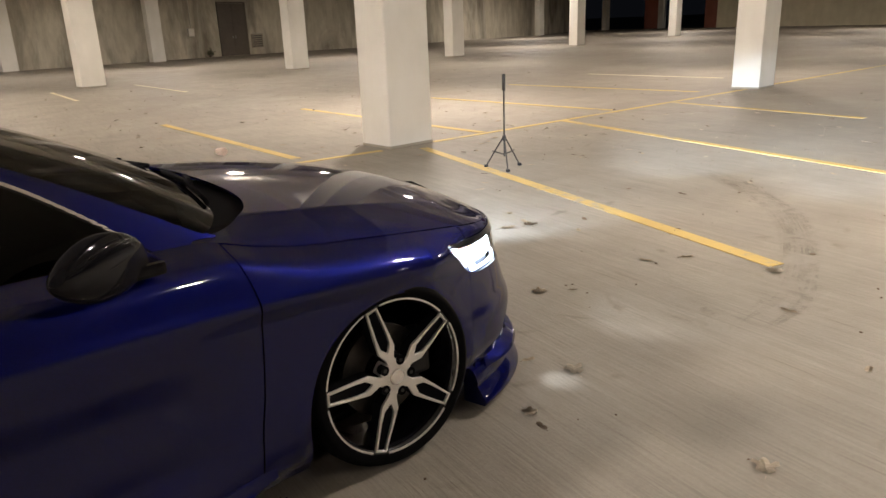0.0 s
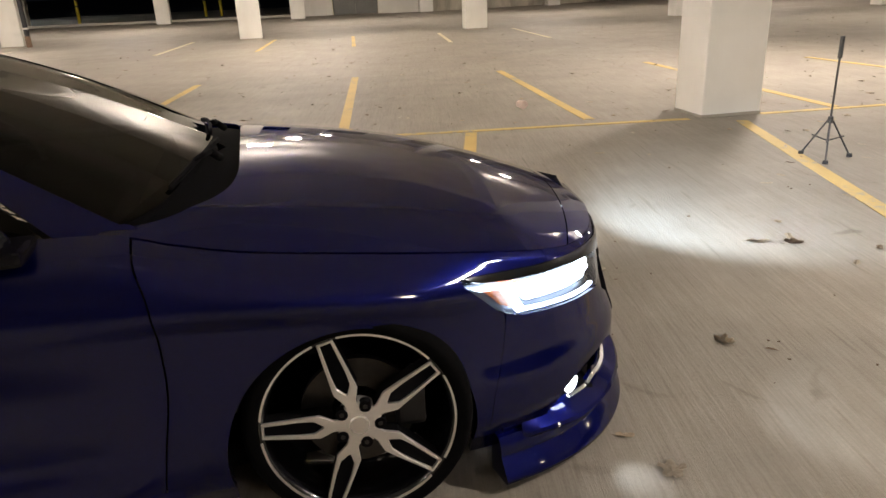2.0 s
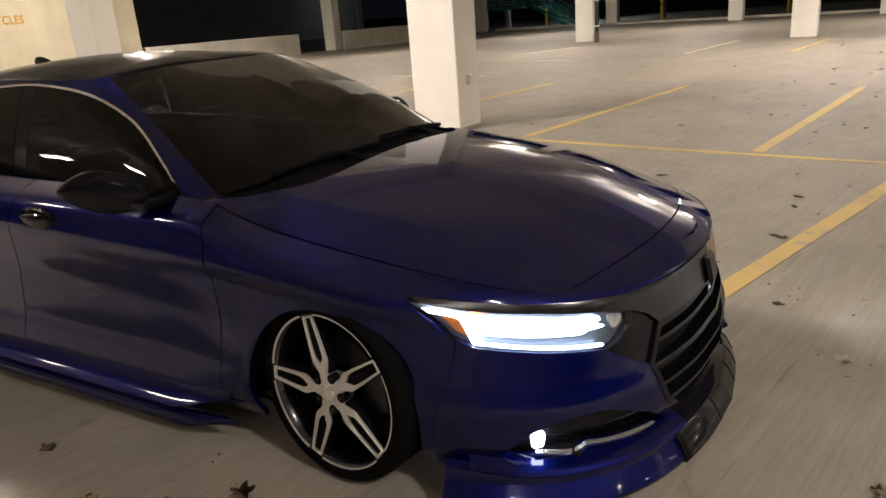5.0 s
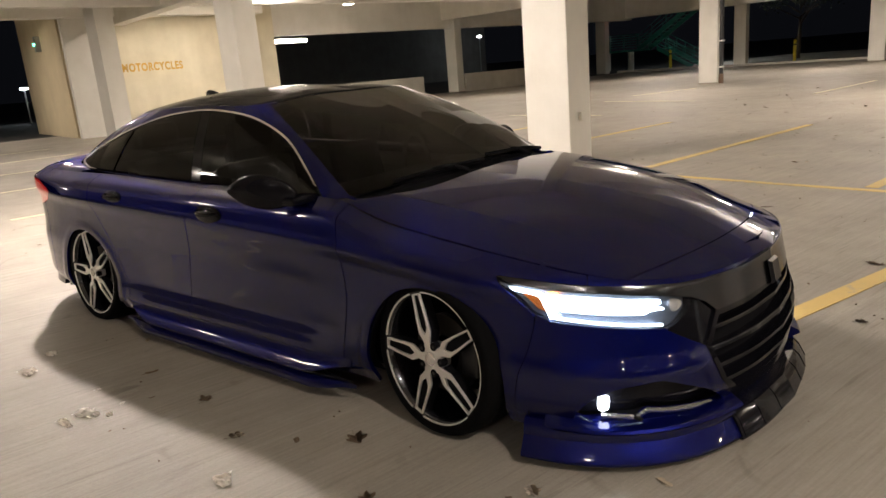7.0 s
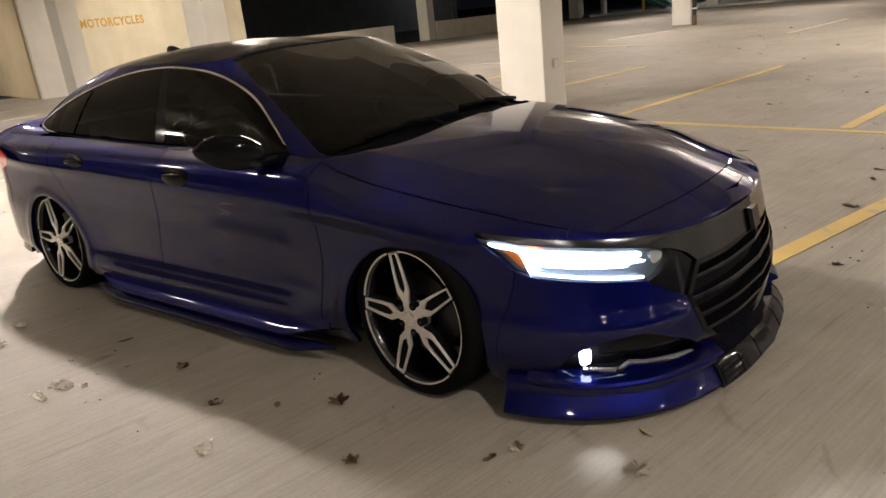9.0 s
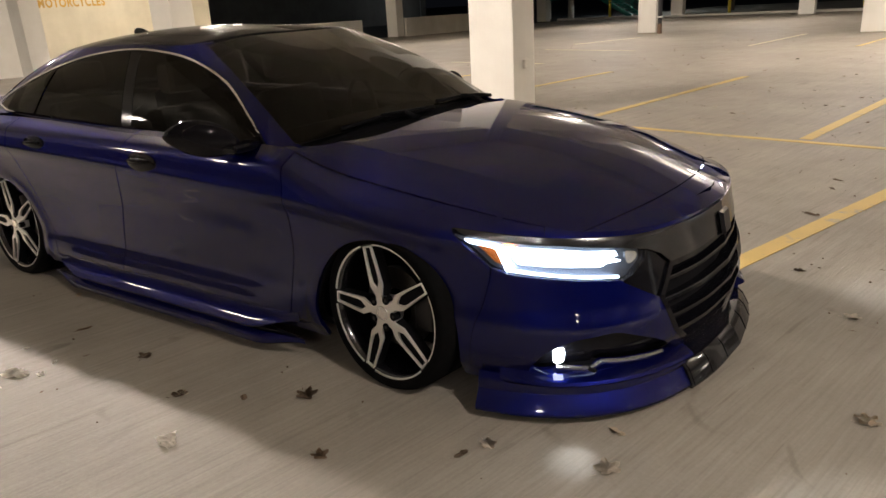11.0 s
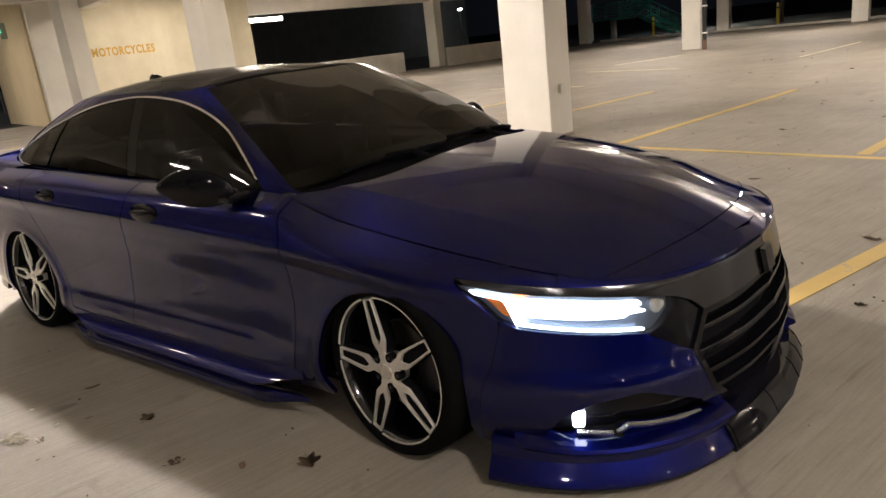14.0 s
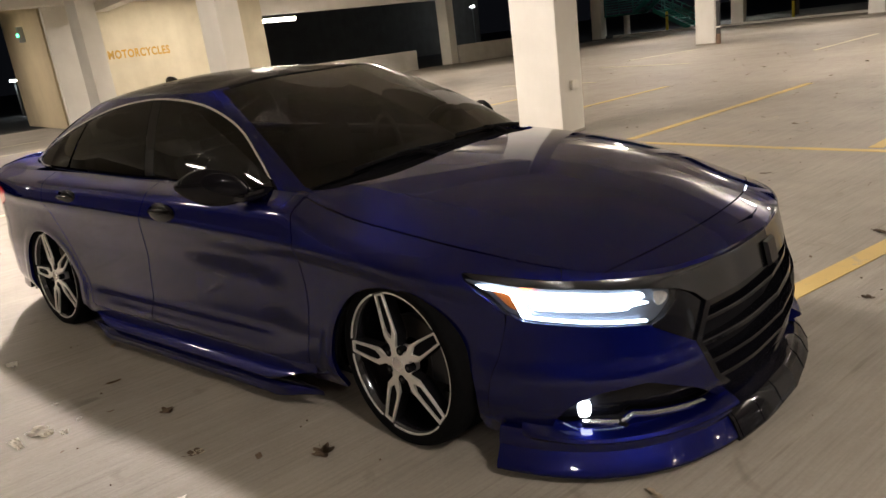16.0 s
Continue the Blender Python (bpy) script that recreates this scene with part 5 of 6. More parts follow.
def wheel(x, sgn, camber, turn, steer=0.0):
    w = new("wheel")
    w.parent = car
    w.matrix_basis = Matrix.Translation((x, sgn * (WHEEL_Y + (0.022 if x > -1 else 0.0)), HUB_Z)) @ Matrix.Rotation(radians(steer), 4, "Z") @ Matrix.Rotation(radians(camber * sgn), 4, "X") @ Matrix.Rotation(0 if sgn > 0 else math.pi, 4, "Z")
    # local: +y points outward
    bm = bmesh.new()
    revolve(bm, [(0.268, 0.006), (0.278, 0.004), (0.291, 0.010), (0.305, 0.004), (0.316, -0.018), (0.320, -0.045), (0.320, -0.085), (0.3165, -0.088), (0.3165, -0.096), (0.320, -0.099), (0.320, -0.16),
                 (0.3165, -0.163), (0.3165, -0.171), (0.320, -0.174), (0.320, -0.20), (0.315, -0.225), (0.300, -0.245), (0.275, -0.24), (0.262, -0.22), (0.262, -0.01)], 96)
    tyre = part("tyre", bm, M_TYRE, w, "low-profile black tyre", smooth=True)
    bm = bmesh.new()
    revolve(bm, [(0.272, 0.0), (0.266, 0.003), (0.256, -0.004), (0.250, -0.03), (0.240, -0.20), (0.255, -0.22), (0.258, -0.21), (0.262, -0.02)], 96)
    part("rim", bm, M_WHEELBLACK, w, "gloss black rim barrel", smooth=True)
    for k in range(5):
        a = turn + 2 * math.pi * k / 5
        outer, hole = spoke_loops()
        bm = bmesh.new()
        extrude_outline(bm, turned(outer, a), -0.050, -0.006)
        sp = part("spoke", bm, M_SHELL, w, "black spoke core")
        bm = bmesh.new()
        extrude_outline(bm, turned(outer, a), -0.006, 0.004, turned(hole, a))
        bmesh.ops.bevel(bm, geom=[e for e in bm.edges if e.is_manifold and e.calc_face_angle(0) > 1.0 and all(abs(v.co.y - 0.004) < 1e-5 for v in e.verts)], offset=0.0015, segments=1, affect="EDGES")
        part("spoke_face", bm, M_ALLOY, w, "machined bright spoke face")
        # bright rim arc between two spokes
        bm = bmesh.new()
        arcp = []
        mid = a + math.pi / 2 + math.pi / 5
        half = math.pi / 5 - 0.125
        for j in range(13):
            t = mid - half + 2 * half * j / 12
            arcp.append((0.2685 * math.cos(t), 0.2685 * math.sin(t)))
        for j in range(12, -1, -1):
            t = mid - half + 2 * half * j / 12
            arcp.append((0.2615 * math.cos(t), 0.2615 * math.sin(t)))
        extrude_outline(bm, arcp, -0.003, 0.0045)
        part("rim_arc", bm, M_ALLOY, w)
        # black disc proud of the hub, in place of a shaded lug hole
        bm = bmesh.new()
        c = turned([(0.0, 0.057)], a + math.pi / 5)[0]
        add_tube(bm, (c[0], -0.02, c[1]), (c[0], 0.0062, c[1]), 0.0165, seg=18)
        part("lug_hole_disc", bm, M_SHELL, w)
        bm = bmesh.new()
        add_tube(bm, (c[0], -0.01, c[1]), (c[0], 0.0075, c[1]), 0.007, seg=6)
        part("lug_nut", bm, M_DISC, w)
    bm = bmesh.new()
    revolve(bm, [(0.0, 0.0035), (0.058, 0.0035), (0.063, -0.002), (0.060, -0.05), (0.0, -0.05)], 40, closed=False)
    part("hub", bm, M_ALLOY, w, "machined bright hub", smooth=False)
    bm = bmesh.new()
    revolve(bm, [(0.0, 0.009), (0.024, 0.009), (0.028, 0.006), (0.029, 0.002), (0.0, 0.002)], 36, closed=False)
    part("centre_cap", bm, M_CHROME, w, "small centre cap")
    bm = bmesh.new()
    revolve(bm, [(0.075, -0.075), (0.160, -0.075), (0.160, -0.10), (0.075, -0.10)], 60)
    part("brake_disc", bm, M_DISC, w)
    bm = box((-0.19, -0.14, -0.06), (-0.10, -0.06, 0.10), 0.015)
    part("brake_caliper", bm, M_SATIN, w)
    return w


for x, cam_deg, steer in ((0.012, 3.0, -6.5), (REAR_AXLE, 4.0, 0.0)):
    wheel(x, -1, cam_deg, radians(-16), steer)
    wheel(x, 1, cam_deg, radians(40), steer)
    for sg in (-1, 1):      # wheel well liner
        bm = bmesh.new()
        rr = [(0.41, sg * 0.88), (0.41, sg * 0.55), (0.0, sg * 0.55)]
        n = 28
        rings = [[bm.verts.new((x + 0.01 + r * math.cos(math.pi * k / n), y, 0.18 + r * math.sin(math.pi * k / n))) for r, y in rr] for k in range(n + 1)]
        for k in range(n):
            for j in range(2):
                bm.faces.new((rings[k][j], rings[k][j + 1], rings[k + 1][j + 1], rings[k + 1][j]))
        part("wheel_liner", bm, M_SHELL, car)


# ---- mirrors, handles, wipers, fin, badge ----
def blob(points_fn, nu=20, nv=14):
    bm = bmesh.new()
    bmesh.ops.create_uvsphere(bm, u_segments=nu, v_segments=nv, radius=1)
    for v in bm.verts:
        v.co = points_fn(v.co)
    return bm


for sg in (-1, 1):
    def shape(c):
        x, y, z = c
        # long shell: narrow rounded tip outside, deeper near the door, flat glass behind
        k = 1 - 0.42 * max(0, y) ** 2
        back = max(-0.045, x * 0.062)
        return Vector((-0.850 + back - 0.120 * y, sg * (0.952 + y * 0.090), 0.942 + z * 0.082 * k * (1.0 if z > 0 else 0.9) + 0.018 * y))
    mir = part("wing_mirror", blob(shape, 28, 20), M_GLOSSBLACK, car, "gloss black wing mirror", smooth=True)
    bm = bmesh.new()
    add_box(bm, (-0.79, 0.77, 0.880), (-0.69, 0.92, 0.915), 0.012)
    if sg < 0:
        bmesh.ops.scale(bm, vec=(1, -1, 1), verts=bm.verts)
        bmesh.ops.reverse_faces(bm, faces=bm.faces)
    part("mirror_stalk", bm, M_GLOSSBLACK, mir)
    for hx0, hz in ((-1.40, 0.806), (-2.36, 0.838)):
        # proud black ellipsoid painted in for the shaded hollow behind the handle
        def cup(c):
            return Vector((hx0 + c.x * 0.118 + 0.012, sg * (0.898 + 0.0170 * c.y), hz + 0.056 * c.z - 0.018))
        hd = part("door_handle", blob(lambda c: Vector((hx0 + c.x * 0.095, sg * (0.918 + 0.016 * c.y - 0.010 * c.x ** 2), hz + 0.0135 * c.z + 0.004 * c.x)), 24, 12), M_GLOSSBLACK, car, "gloss black door handle", smooth=True)
        part("handle_dark_patch", blob(cup), M_GLOSSBLACK, hd, smooth=True)

bm = blob(lambda c: Vector((-2.52 + c.x * 0.085 - 0.05 * max(0, c.z), c.y * 0.024 * (1 - 0.5 * max(0, c.z)), 1.335 + 0.050 * max(-0.2, c.z))))
part("antenna_fin", bm, M_GLOSSBLACK, car, "gloss black roof antenna fin", smooth=True)
def on_screen(y, w, off=0.012):
    """A place on the windscreen: y across the car, w the share of its height, off the distance in front of it."""
    k = int(np.argmin(np.abs(BELT[:120, 1] * (1 - w) + RAIL[:120, 1] * w - abs(y))))
    p = BELT[k] * (1 - w) + RAIL[k] * w
    return Vector((p[0] + 0.45 * off + 0.02 * w, math.copysign(p[1], y), p[2] + 0.02 * math.sin(math.pi * w) + off))


for y0, w0, y1, w1, foot in ((0.60, 0.012, -0.01, 0.045, 0.34), (-0.06, 0.012, -0.58, 0.040, -0.20)):
    bm = bmesh.new()
    pts = [on_screen(y0 + (y1 - y0) * f, w0 + (w1 - w0) * f) for f in np.linspace(0, 1, 9)]
    rings = [[bm.verts.new(p + Vector((0.007 * math.cos(k), 0, 0.009 * math.sin(k)))) for k in np.linspace(0, 2 * math.pi, 8, endpoint=False)] for p in pts]
    for r0, r1 in zip(rings[:-1], rings[1:]):
        for k in range(8):
            bm.faces.new((r0[k], r0[(k + 1) % 8], r1[(k + 1) % 8], r1[k]))
    bm.faces.new(rings[0])
    bm.faces.new(rings[-1])
    bmesh.ops.recalc_face_normals(bm, faces=bm.faces)
    wiper = part("wiper", bm, M_SHELL, car, "black wiper blade", smooth=True)
    bm = bmesh.new()
    base = Vector((-0.285, foot, 0.935))
    knee = on_screen(foot * 0.8 + y1 * 0.2, 0.01, 0.022)
    add_tube(bm, base, knee, 0.014, 0.011, 8)
    add_tube(bm, knee, pts[5] + Vector((0.004, 0, 0.010)), 0.011, 0.006, 8)
    part("wiper_arm", bm, M_SHELL, wiper, smooth=True)
# plain badge on the nose: a slim upright frame
bm = bmesh.new()
bx = float(np.interp(0.50, SIDE_P[-1, :, 2], SIDE_P[-1, :, 0])) + 0.002
bmesh.ops.create_cone(bm, cap_ends=True, segments=4, radius1=0.066, radius2=0.054, depth=0.014, matrix=Matrix.Translation((bx, 0, 0.553)) @ Matrix.Rotation(radians(78), 4, "Y") @ Matrix.Rotation(radians(45), 4, "Z"))
part("badge", bm, M_GLOSSBLACK, car, "plain dark badge")

# ---- seats and dash behind the glass ----
for x, y in ((-1.45, -0.36), (-1.45, 0.36), (-2.45, -0.36), (-2.45, 0.36)):
    bm = bmesh.new()
    add_box(bm, (-0.07, -0.23, 0.45), (0.07, 0.23, 1.02), 0.05)
    bmesh.ops.transform(bm, matrix=Matrix.Translation((x, y, 0)) @ Matrix.Rotation(radians(-14), 4, "Y"), verts=bm.verts)
    seat = part("seat", bm, M_SEAT, car, "dark seat back")
    bm = bmesh.new()
    add_box(bm, (x - 0.30, y - 0.14, 1.05), (x - 0.20, y + 0.14, 1.21), 0.04)
    part("headrest", bm, M_SEAT, seat)
bm = bmesh.new()
add_box(bm, (-1.0, -0.70, 0.60), (-0.50, 0.70, 0.885), 0.06)
part("dashboard", bm, M_SEAT, car, "black dashboard")
bm = bmesh.new()
revolve(bm, [(0.185, 0.0), (0.20, 0.015), (0.185, 0.03), (0.17, 0.015)], 36)
bmesh.ops.transform(bm, matrix=Matrix.Translation((-1.08, 0.36, 0.86)) @ Matrix.Rotation(radians(65), 4, "Z") @ Matrix.Rotation(radians(90), 4, "Z"), verts=bm.verts)
part("steering_wheel", bm, M_SEAT, car)


# ---- beams of the car's lamps ----
def car_spot(x, y, z, tx_, ty_, tz_, power, size, blend, radius=0.03, color=(0.86, 0.92, 1.0)):
    la = bpy.data.lights.new("headlamp_beam", "SPOT")
    la.energy, la.spot_size, la.spot_blend, la.shadow_soft_size, la.color = power, radians(size), blend, radius, color
    o = new("headlamp_beam", la)
    o.matrix_basis = look(CAR @ Vector((x, y, z)), CAR @ Vector((tx_, ty_, tz_)))
    return o


for sg in (-1, 1):
    b_ = car_spot(1.03, sg * 0.60, 0.58, 6.0, sg * 0.80, 0.24, 4500, 12, 0.75, color=(0.66, 0.82, 1.0))
    b_.scale = (3.0, 1.0, 1.0)
    if sg > 0:      # this lamp's low beam falls close ahead of the bumper
        n_ = car_spot(1.03, 0.62, 0.58, 2.7, 1.2, 0.0, 430, 36, 0.9, color=(0.66, 0.82, 1.0))
        n_.scale = (2.5, 1.0, 1.0)
    f_ = car_spot(0.93, sg * 0.80, 0.22, 2.6, sg * 1.1, -0.10, 14, 30, 0.15)
    f_.scale = (2.2, 1.0, 1.0)
    car_spot(0.80, sg * 0.86, 0.215, 0.83, sg * 0.99, 0.0, 2.2, 44, 1.0, 0.02)


# ---- fallen leaves and litter ----
def leaf_mesh(kind, seed):
    """A dry leaf: lobed outline, curled, with a rib."""
    rng = random.Random(seed)
    bm = bmesh.new()
    n = 26
    lobes = 5 if kind == "lobed" else 1
    c = bm.verts.new((0, 0, 0.006))
    ring, mids = [], []
    for k in range(n):
        t = 2 * math.pi * k / n
        if kind == "lobed":
            r = 0.55 + 0.45 * abs(math.cos(lobes * t / 2)) ** 1.5 + rng.uniform(-0.06, 0.06)
        else:
            r = 0.42 + 0.58 * abs(math.cos(t)) ** 1.4 + rng.uniform(-0.04, 0.04)
        x, y = r * math.cos(t), r * math.sin(t) * (0.9 if kind == "lobed" else 0.75)
        curl = 0.12 + 0.30 * rng.random()
        mids.append(bm.verts.new((x * 0.5, y * 0.5, 0.05 + 0.10 * abs(y) + rng.uniform(-0.02, 0.03))))
        ring.append(bm.verts.new((x, y, 0.02 + curl * (abs(y) ** 1.3) + 0.10 * x * x + rng.uniform(-0.02, 0.05))))
    for k in range(n):
        j = (k + 1) % n
        bm.faces.new((c, mids[k], mids[j]))
        bm.faces.new((mids[k], ring[k], ring[j], mids[j]))
    lo = min(v.co.z for v in bm.verts)
    for v in bm.verts:
        v.co.z -= lo
    bmesh.ops.solidify(bm, geom=bm.faces[:], thickness=0.012)
    add_tube(bm, (-1.0, 0, 0.03), (-1.45, 0.08, 0.06), 0.022, 0.015, 5)
    lo = min(v.co.z for v in bm.verts)
    for v in bm.verts:
        v.co.z -= lo
    me = bpy.data.meshes.new("dry_leaf")
    bm.to_mesh(me)
    bm.free()
    return me


def leaf_material(name, a, b):
    m = bpy.data.materials.new(name)
    nt, nodes, links, bs = nodes_of(m)
    oi = nodes.new("ShaderNodeObjectInfo")
    tc = nodes.new("ShaderNodeTexCoord")
    n = noise_node(nt, tc.outputs["Object"], 3.5, 6.0, 0.6)
    col = mix_node(nt, "MIX", oi.outputs["Random"], a, b)
    col = mix_node(nt, "MULTIPLY", 0.7, col, ramp_node(nt, n, [(0.3, (0.5, 0.48, 0.45)), (0.7, (1.1, 1.1, 1.1))]))
    links.new(col, bs.inputs["Base Color"])
    bs.inputs["Roughness"].default_value = 0.75
    return m


M_LEAF_PALE = leaf_material("pale_dry_leaf", (0.52, 0.46, 0.37), (0.36, 0.28, 0.19))
M_LEAF_DARK = leaf_material("brown_dry_leaf", (0.17, 0.11, 0.06), (0.10, 0.07, 0.045))
LEAVES = []
for i in range(8):
    me = leaf_mesh("lobed" if i % 2 else "plain", 40 + i)
    me.materials.append(M_LEAF_PALE if i < 4 else M_LEAF_DARK)
    LEAVES.append(me)


def leaf(x, y, size, which, turn):
    pale = which < 4
    ob = new("dry_leaf", LEAVES[which])
    ob.matrix_basis = Matrix.Translation((x, y, 0.0)) @ Matrix.Rotation(turn, 4, "Z") @ Matrix.Diagonal((size, size, size, 1))
    return tagged(ob, "curled pale dry leaf on the concrete" if pale else "flat dark brown dry leaf on the concrete", "leaf", "fallen leaves")


for x, y, size, which, turn in [
    (0.48, 3.06, 0.045, 0, 0.4), (0.66, 2.95, 0.07, 1, 1.9), (1.36, 4.33, 0.055, 2, 2.5), (1.62, 4.36, 0.06, 0, 0.1), (0.66, 3.88, 0.055, 3, 1.0), (0.60, 5.16, 0.09, 2, 0.5), (0.78, 5.22, 0.08, 7, 0.6),
    (1.83, 3.48, 0.06, 0, 2.2), (1.86, 2.85, 0.045, 2, 0.9), (2.05, 2.62, 0.06, 0, 0.2), (1.15, 2.22, 0.07, 1, 1.2), (-0.08, 2.02, 0.07, 5, 0.3), (-0.23, 1.52, 0.05, 7, 1.8), (-0.64, 1.31, 0.05, 5, 2.8),
    (0.34, 2.06, 0.05, 5, 0.7), (-0.63, 1.32, 0.035, 5, 0.2), (-0.23, 1.53, 0.04, 1, 1.5), (-1.56, 0.78, 0.045, 0, 0.2), (-1.45, 5.24, 0.08, 6, 0.2), (-0.62, 4.55, 0.045, 7, 1.1), (-1.05, 0.95, 0.05, 4, 2.0), (0.43, 2.62, 0.05, 3, 0.3),
    (0.46, 2.52, 0.04, 6, 2.1), (-0.06, 4.40, 0.055, 3, 0.9), (0.64, 3.88, 0.06, 1, 2.6), (2.02, 4.05, 0.08, 1, 0.4), (-0.55, 5.4, 0.05, 6, 0.8), (-0.9, 6.9, 0.06, 0, 0.4),
]:
    leaf(x, y, size * 0.72, which, turn)
rng = random.Random(11)
car_inv = CAR.inverted()
count = 0
while count < 230:
    u, v = rng.uniform(-9, 13), rng.uniform(4.6, 17)
    if rng.random() < 0.35:
        u, v = rng.uniform(3.2, 12), rng.uniform(3.0, 9)
    p = G(u, v)
    c = car_inv @ p
    if -4.1 < c.x < 1.25 and abs(c.y) < 1.05 or min(math.hypot(u - a, v - b) for a, b in COLUMNS) < 0.7:
        continue
    leaf(p.x, p.y, rng.uniform(0.024, 0.048), rng.choice((0, 1, 2, 3, 0, 2, 4, 6)), rng.uniform(0, 6.28))
    count += 1
# crumbs of leaf and grit, beyond counting
bm = bmesh.new()
for _ in range(1500):
    u, v = rng.uniform(-9, 14), rng.uniform(-2, 16)
    p = G(u, v)
    c = car_inv @ p
    if -4.0 < c.x < 1.1 and abs(c.y) < 0.95:
        continue
    w = rng.uniform(0.003, 0.011)
    a = rng.uniform(0, 6.28)
    pts = [Vector((w * rng.uniform(0.6, 1.2) * math.cos(a + k * 1.57), w * rng.uniform(0.5, 1.0) * math.sin(a + k * 1.57), 0)) for k in range(4)]
    lo = [bm.verts.new(p + q) for q in pts]
    hi = [bm.verts.new(p + q * 0.7 + Vector((0, 0, rng.uniform(0.002, 0.006)))) for q in pts]
    bm.faces.new(hi)
    for k in range(4):
        bm.faces.new((lo[k], lo[(k + 1) % 4], hi[(k + 1) % 4], hi[k]))
tagged(link_mesh("leaf_crumbs", bm, M_LEAF_DARK), "small brown leaf crumbs and grit on the slab", "debris", kind="stuff")
# crumpled paper cup by the bays
cup = thing("paper_cup", Matrix.Translation((-2.49, 8.79, 0.045)) @ Matrix.Rotation(radians(88), 4, "Y") @ Matrix.Rotation(0.6, 4, "X"), "crumpled pale paper cup lying on the slab", "cup")
bm = bmesh.new()
r = bmesh.ops.create_cone(bm, cap_ends=True, segments=18, radius1=0.035, radius2=0.048, depth=0.13)
for v in bm.verts:
    v.co += Vector((rng.uniform(-0.005, 0.005), rng.uniform(-0.005, 0.005), rng.uniform(-0.006, 0.006)))
part("cup_body", bm, plain("pale_paper_cup", (0.72, 0.58, 0.50), 0.7, grain=0.15, grain_scale=30), cup)


# ---- dark arc that a turning tyre has rubbed on the slab ----
def rubbed(name):
    m = bpy.data.materials.new(name)
    nt, nodes, links, b = nodes_of(m)
    geo = nodes.new("ShaderNodeNewGeometry")
    n1 = noise_node(nt, geo.outputs["Position"], 14, 4.0, 0.55)
    n2 = noise_node(nt, geo.outputs["Position"], 2.2, 3.0, 0.5)
    add = nodes.new("ShaderNodeMath")
    links.new(n1, add.inputs[0])
    links.new(n2, add.inputs[1])
    mr = nodes.new("ShaderNodeMapRange")
    mr.inputs["From Min"].default_value = 0.88
    mr.inputs["From Max"].default_value = 1.25
    mr.inputs["To Max"].default_value = 0.12
    links.new(add.outputs[0], mr.inputs["Value"])
    b.inputs["Base Color"].default_value = (0.05, 0.045, 0.04, 1)
    b.inputs["Roughness"].default_value = 0.75
    links.new(mr.outputs[0], b.inputs["Alpha"])
    return m


M_RUBBED = rubbed("rubbed_tyre_black")


def tyre_mark(points, width):
    c = spline([(x, y) for x, y in points], 70)
    d = np.gradient(c, axis=0)
    d /= np.linalg.norm(d, axis=1, keepdims=True)
    nrm = np.stack([-d[:, 1], d[:, 0]], -1)
    rng = random.Random(11)
    bm = bmesh.new()
    k = 0
    for off in (-0.5, -0.36, -0.22, -0.06, 0.1, 0.24, 0.37, 0.48):
        w = 0.075 * width * (1 + rng.random())
        i0, i1 = rng.randrange(0, 8), rng.randrange(58, 70)
        rows = []
        for i in range(i0, i1):
            p = c[i] + nrm[i] * width * (off + 0.03 * math.sin(i * 0.3 + off * 9))
            e = min(1.0, (i - i0 + 1) / 8, (i1 - i) / 8)
            rows.append([bm.verts.new((*(p + nrm[i] * w * e * s_), 0.006 + 0.0002 * k)) for s_ in (-1, 1)])
        for r0, r1 in zip(rows[:-1], rows[1:]):
            bm.faces.new((r0[0], r0[1], r1[1], r1[0]))
        k += 1
    bm.normal_update()
    bmesh.ops.recalc_face_normals(bm, faces=bm.faces)
    tagged(link_mesh("tyre_mark", bm, M_RUBBED), "dark curved tyre scuff rubbed on the slab", "tyre mark", kind="structure")


tyre_mark([(2.45, 7.2), (2.68, 6.37), (2.67, 5.37), (2.41, 4.55), (1.95, 3.70), (1.50, 3.25)], 0.20)


# ---- leaf litter too thin and far to pick apart ----
def leaf_litter(name, count, seed, u0, u1, v0, v1, mat, lo, hi):
    rng = random.Random(seed)
    bm = bmesh.new()
    n = 0
    while n < count:
        u, v = rng.uniform(u0, u1), rng.uniform(v0, v1)
        p = G(u, v)
        c = car_inv @ Vector((p.x, p.y, 0))
        if -4.3 < c.x < 1.4 and abs(c.y) < 1.2:
            continue
        w = rng.uniform(lo, hi)
        a = rng.uniform(0, 6.28)
        ca, sa_ = math.cos(a), math.sin(a)
        pts = []
        for x, y in ((-1, 0), (-0.4, -0.42), (0.5, -0.34), (1, 0.05), (0.4, 0.45), (-0.5, 0.36)):
            x, y = x * w * rng.uniform(0.8, 1.1), y * w * rng.uniform(0.7, 1.2)
            pts.append(bm.verts.new((p.x + x * ca - y * sa_, p.y + x * sa_ + y * ca, 0.004 + w * rng.uniform(0.02, 0.35))))
        mid = bm.verts.new((p.x, p.y, 0.004 + 0.03 * w))
        for k in range(6):
            bm.faces.new((mid, pts[k], pts[(k + 1) % 6]))
        n += 1
    return tagged(link_mesh(name, bm, mat), "thin scatter of small dry leaves on the slab", "leaves", kind="stuff")


leaf_litter("leaf_litter", 150, 5, -12, 14, 6.0, 22, M_LEAF_DARK, 0.025, 0.055)
leaf_litter("leaf_litter", 210, 6, -12, 14, 6.0, 24, M_LEAF_PALE, 0.025, 0.055)
leaf_litter("leaf_litter", 90, 8, -6, 8, -1.0, 6, M_LEAF_DARK, 0.012, 0.03)


# ---- torn paper beside the car ----
M_PAPER = plain("dirty_white_paper", (0.76, 0.72, 0.64), 0.8, grain=0.2, grain_scale=50)


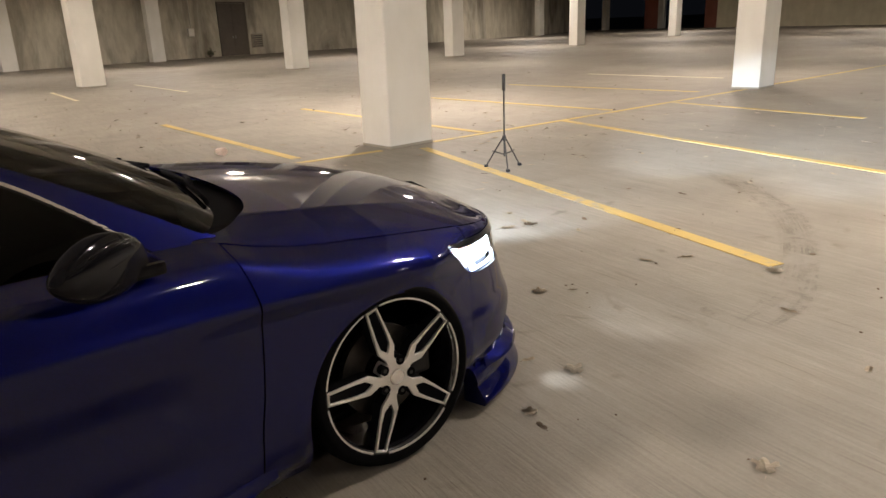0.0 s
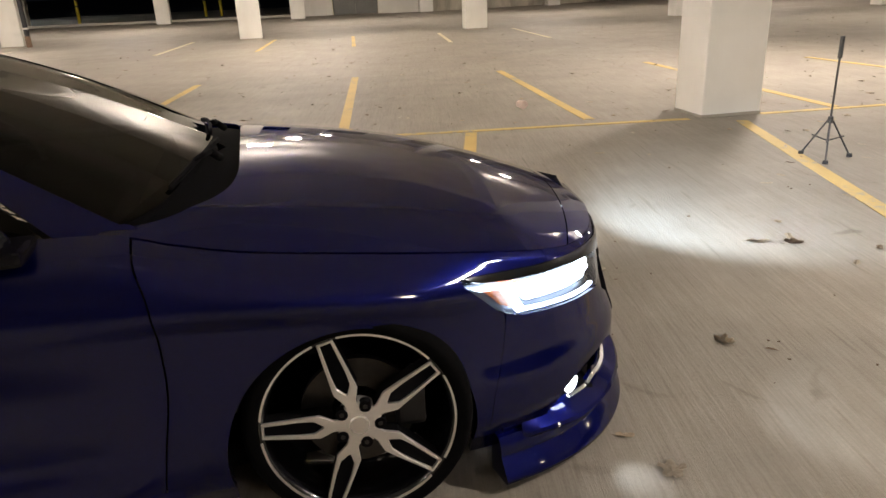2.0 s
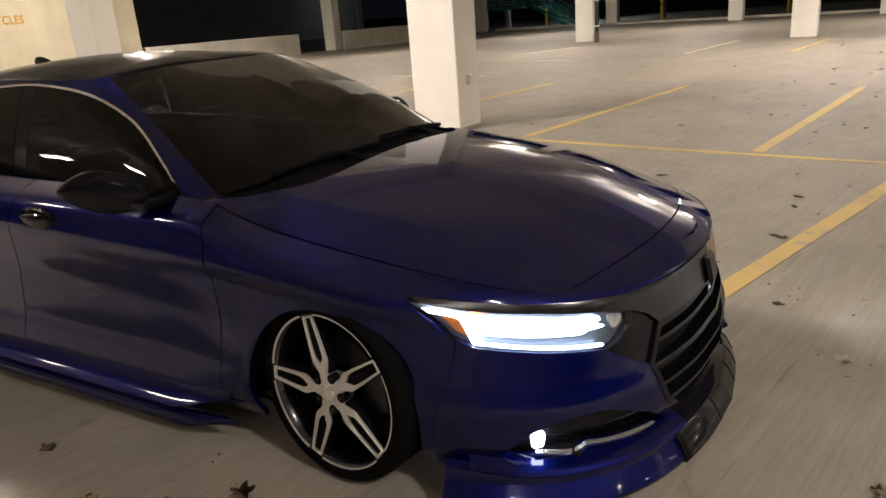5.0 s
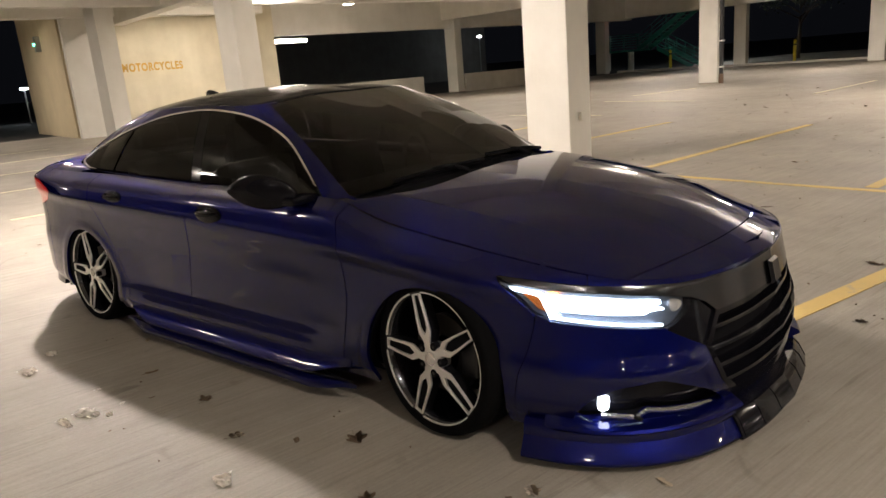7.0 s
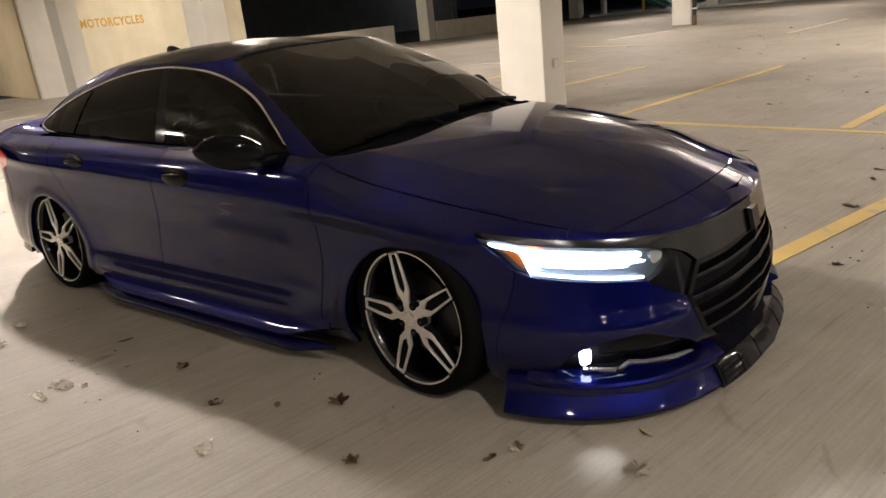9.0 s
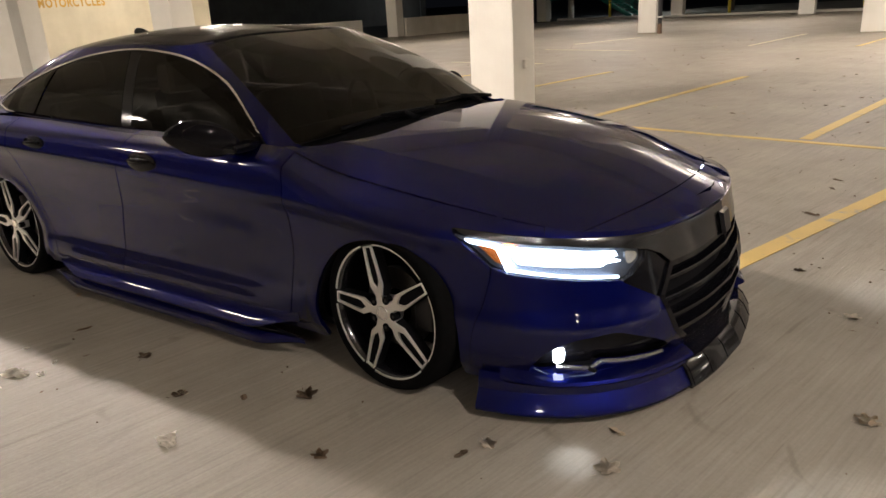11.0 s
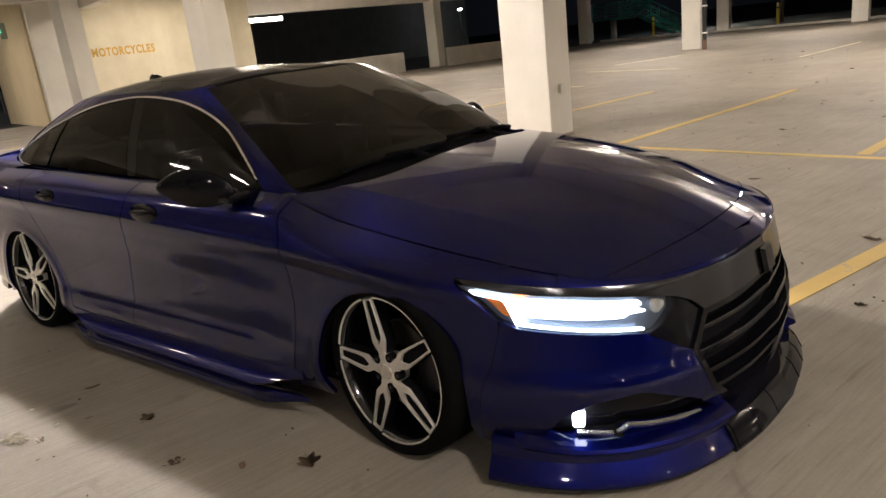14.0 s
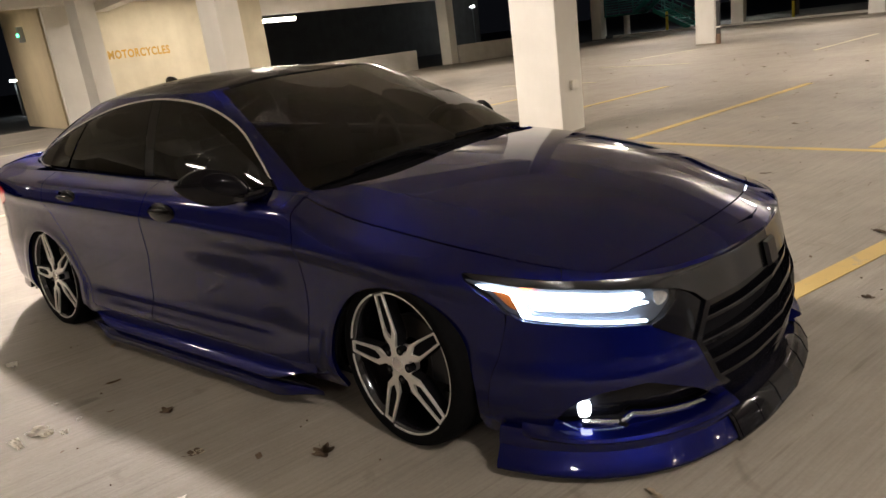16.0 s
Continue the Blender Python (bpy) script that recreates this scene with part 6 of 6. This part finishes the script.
def paper_scrap(x, y, length, width, turn, seed):
    rng = random.Random(seed)
    bm = bmesh.new()
    nx_, ny_ = 9, 6
    rows = []
    for i in range(nx_):
        row = []
        for j in range(ny_):
            a, b = i / (nx_ - 1) - 0.5, j / (ny_ - 1) - 0.5
            edge = 1 + rng.uniform(-0.14, 0.14)
            row.append(bm.verts.new((a * length * edge, b * width * (1 - 0.5 * a) * edge, rng.uniform(0.002, 0.26) * width)))
        rows.append(row)
    for i in range(nx_ - 1):
        for j in range(ny_ - 1):
            bm.faces.new((rows[i][j], rows[i + 1][j], rows[i + 1][j + 1], rows[i][j + 1]))
    bmesh.ops.solidify(bm, geom=bm.faces[:], thickness=0.0015)
    lo = min(v.co.z for v in bm.verts)
    for v in bm.verts:
        v.co.z -= lo
    ob = link_mesh("paper_scrap", bm, M_PAPER)
    ob.matrix_basis = Matrix.Translation((x, y, 0.0)) @ Matrix.Rotation(turn, 4, "Z")
    return tagged(ob, "crumpled dirty white paper scrap on the slab", "paper scrap", "paper scraps by the car")


for k, (x, y, a, b, turn) in enumerate(((-0.62, 0.78, 0.12, 0.07, 1.0), (-0.59, 0.89, 0.05, 0.03, 0.4), (-0.55, 0.71, 0.12, 0.035, 0.7), (0.11, 1.53, 0.09, 0.06, 0.3),
                                         (-1.24, 0.25, 0.11, 0.07, 0.8), (-1.50, 0.26, 0.09, 0.05, 0.6), (-0.70, 0.91, 0.03, 0.02, 0.1), (-0.90, 0.73, 0.03, 0.02, 1.1))):
    paper_scrap(x, y, a, b, turn, 60 + k)


# ---- lamps hung under the ceiling: light goes down, upward share added to brighten it ----
def ceiling_lamp(u, v, power=LAMP_POWER, up=UP_SHARE, tilt=0.0):
    m = GRID @ Matrix.Translation((u, v, LAMP_Z))
    t = thing("ceiling_lamp", m, "short white twin-tube lamp hung under the ceiling, lit", "ceiling lamp", "garage ceiling lamps")
    part("housing", box((-0.30, -0.05, 0.0), (0.30, 0.05, 0.06), 0.012), M_LAMPBODY, t)
    for x in (-0.22, 0.22):
        part("stem", tube((x, 0, 0.05), (x, 0, CEILING_Z - LAMP_Z), 0.01, seg=8), M_LAMPBODY, t)
    for y in (-0.075, 0.075):
        part("tube", tube((-0.26, y, 0.0), (0.26, y, 0.0), 0.02), M_LAMP, t, "glowing fluorescent tube")
    for turn, share, dz in ((-tilt, 1.0, -0.04), (180, up, 0.09)):
        la = bpy.data.lights.new("lamp_light", "AREA")
        la.shape, la.size, la.size_y = "RECTANGLE", 0.5, 0.18
        la.energy, la.color = power * share, LAMP_WARM
        o = new("lamp_light", la)
        o.matrix_basis = m @ Matrix.Translation((0, 0, dz)) @ Matrix.Rotation(radians(turn), 4, "Y")
    return t


# three unseen lamps, added to brighten the motorcycle bay's walls and end pier
ceiling_lamp(-20.6, 9.6, 0.75 * LAMP_POWER)
ceiling_lamp(-26.6, 1.6)
ceiling_lamp(-22.0, 16.2, 0.8 * LAMP_POWER)
ceiling_lamp(-5.6, 2.52, 4.0 * LAMP_POWER, 0.05, 40.0)      # only the light is tilted along the bays, to even out the floor
ceiling_lamp(5.7, 1.5, 1.0 * LAMP_POWER, 0.06)
for u in (-15.5, -9.5, 15.2, 26.0):
    ceiling_lamp(u, 3.1, 0.6 * LAMP_POWER, 0.15)
for u in (-15.5, -9.0, 15.2, 26.0):
    ceiling_lamp(u, -6.5, 0.2 * LAMP_POWER, 0.1)
# two unseen lamps, placed as fill for the floor beside the car
ceiling_lamp(-5.6, -5.0, 0.4 * LAMP_POWER, 0.02)
ceiling_lamp(6.0, -5.0, 0.75 * LAMP_POWER, 0.02)
for u in (-18.2, -10.1, 6.9, 15.4, 26.0, 37.0):
    ceiling_lamp(u, 11.0, (1.35 if u == 6.9 else 0.7 if u > 10 else 0.9) * LAMP_POWER, 0.9 if u == 6.9 else 0.5 if u < -5 else UP_SHARE)
# unseen lamp, mostly upward light, added to brighten the ceiling that the hood reflects
ceiling_lamp(-1.6, 15.6, 0.6 * LAMP_POWER, 2.2)
for u in (-18.2, -10.1, -1.6, 6.9, 15.4, 26.0, 37.0):
    ceiling_lamp(u, 20.5, (0.8 if u < 0 else 0.55) * LAMP_POWER, 1.0)
    ceiling_lamp(u, 31.0, (1.7 if u == -18.2 else 0.95) * LAMP_POWER)
ceiling_lamp(37.0, 44.0)
ceiling_lamp(50.0, 40.0)
ceiling_lamp(50.0, 24.0)
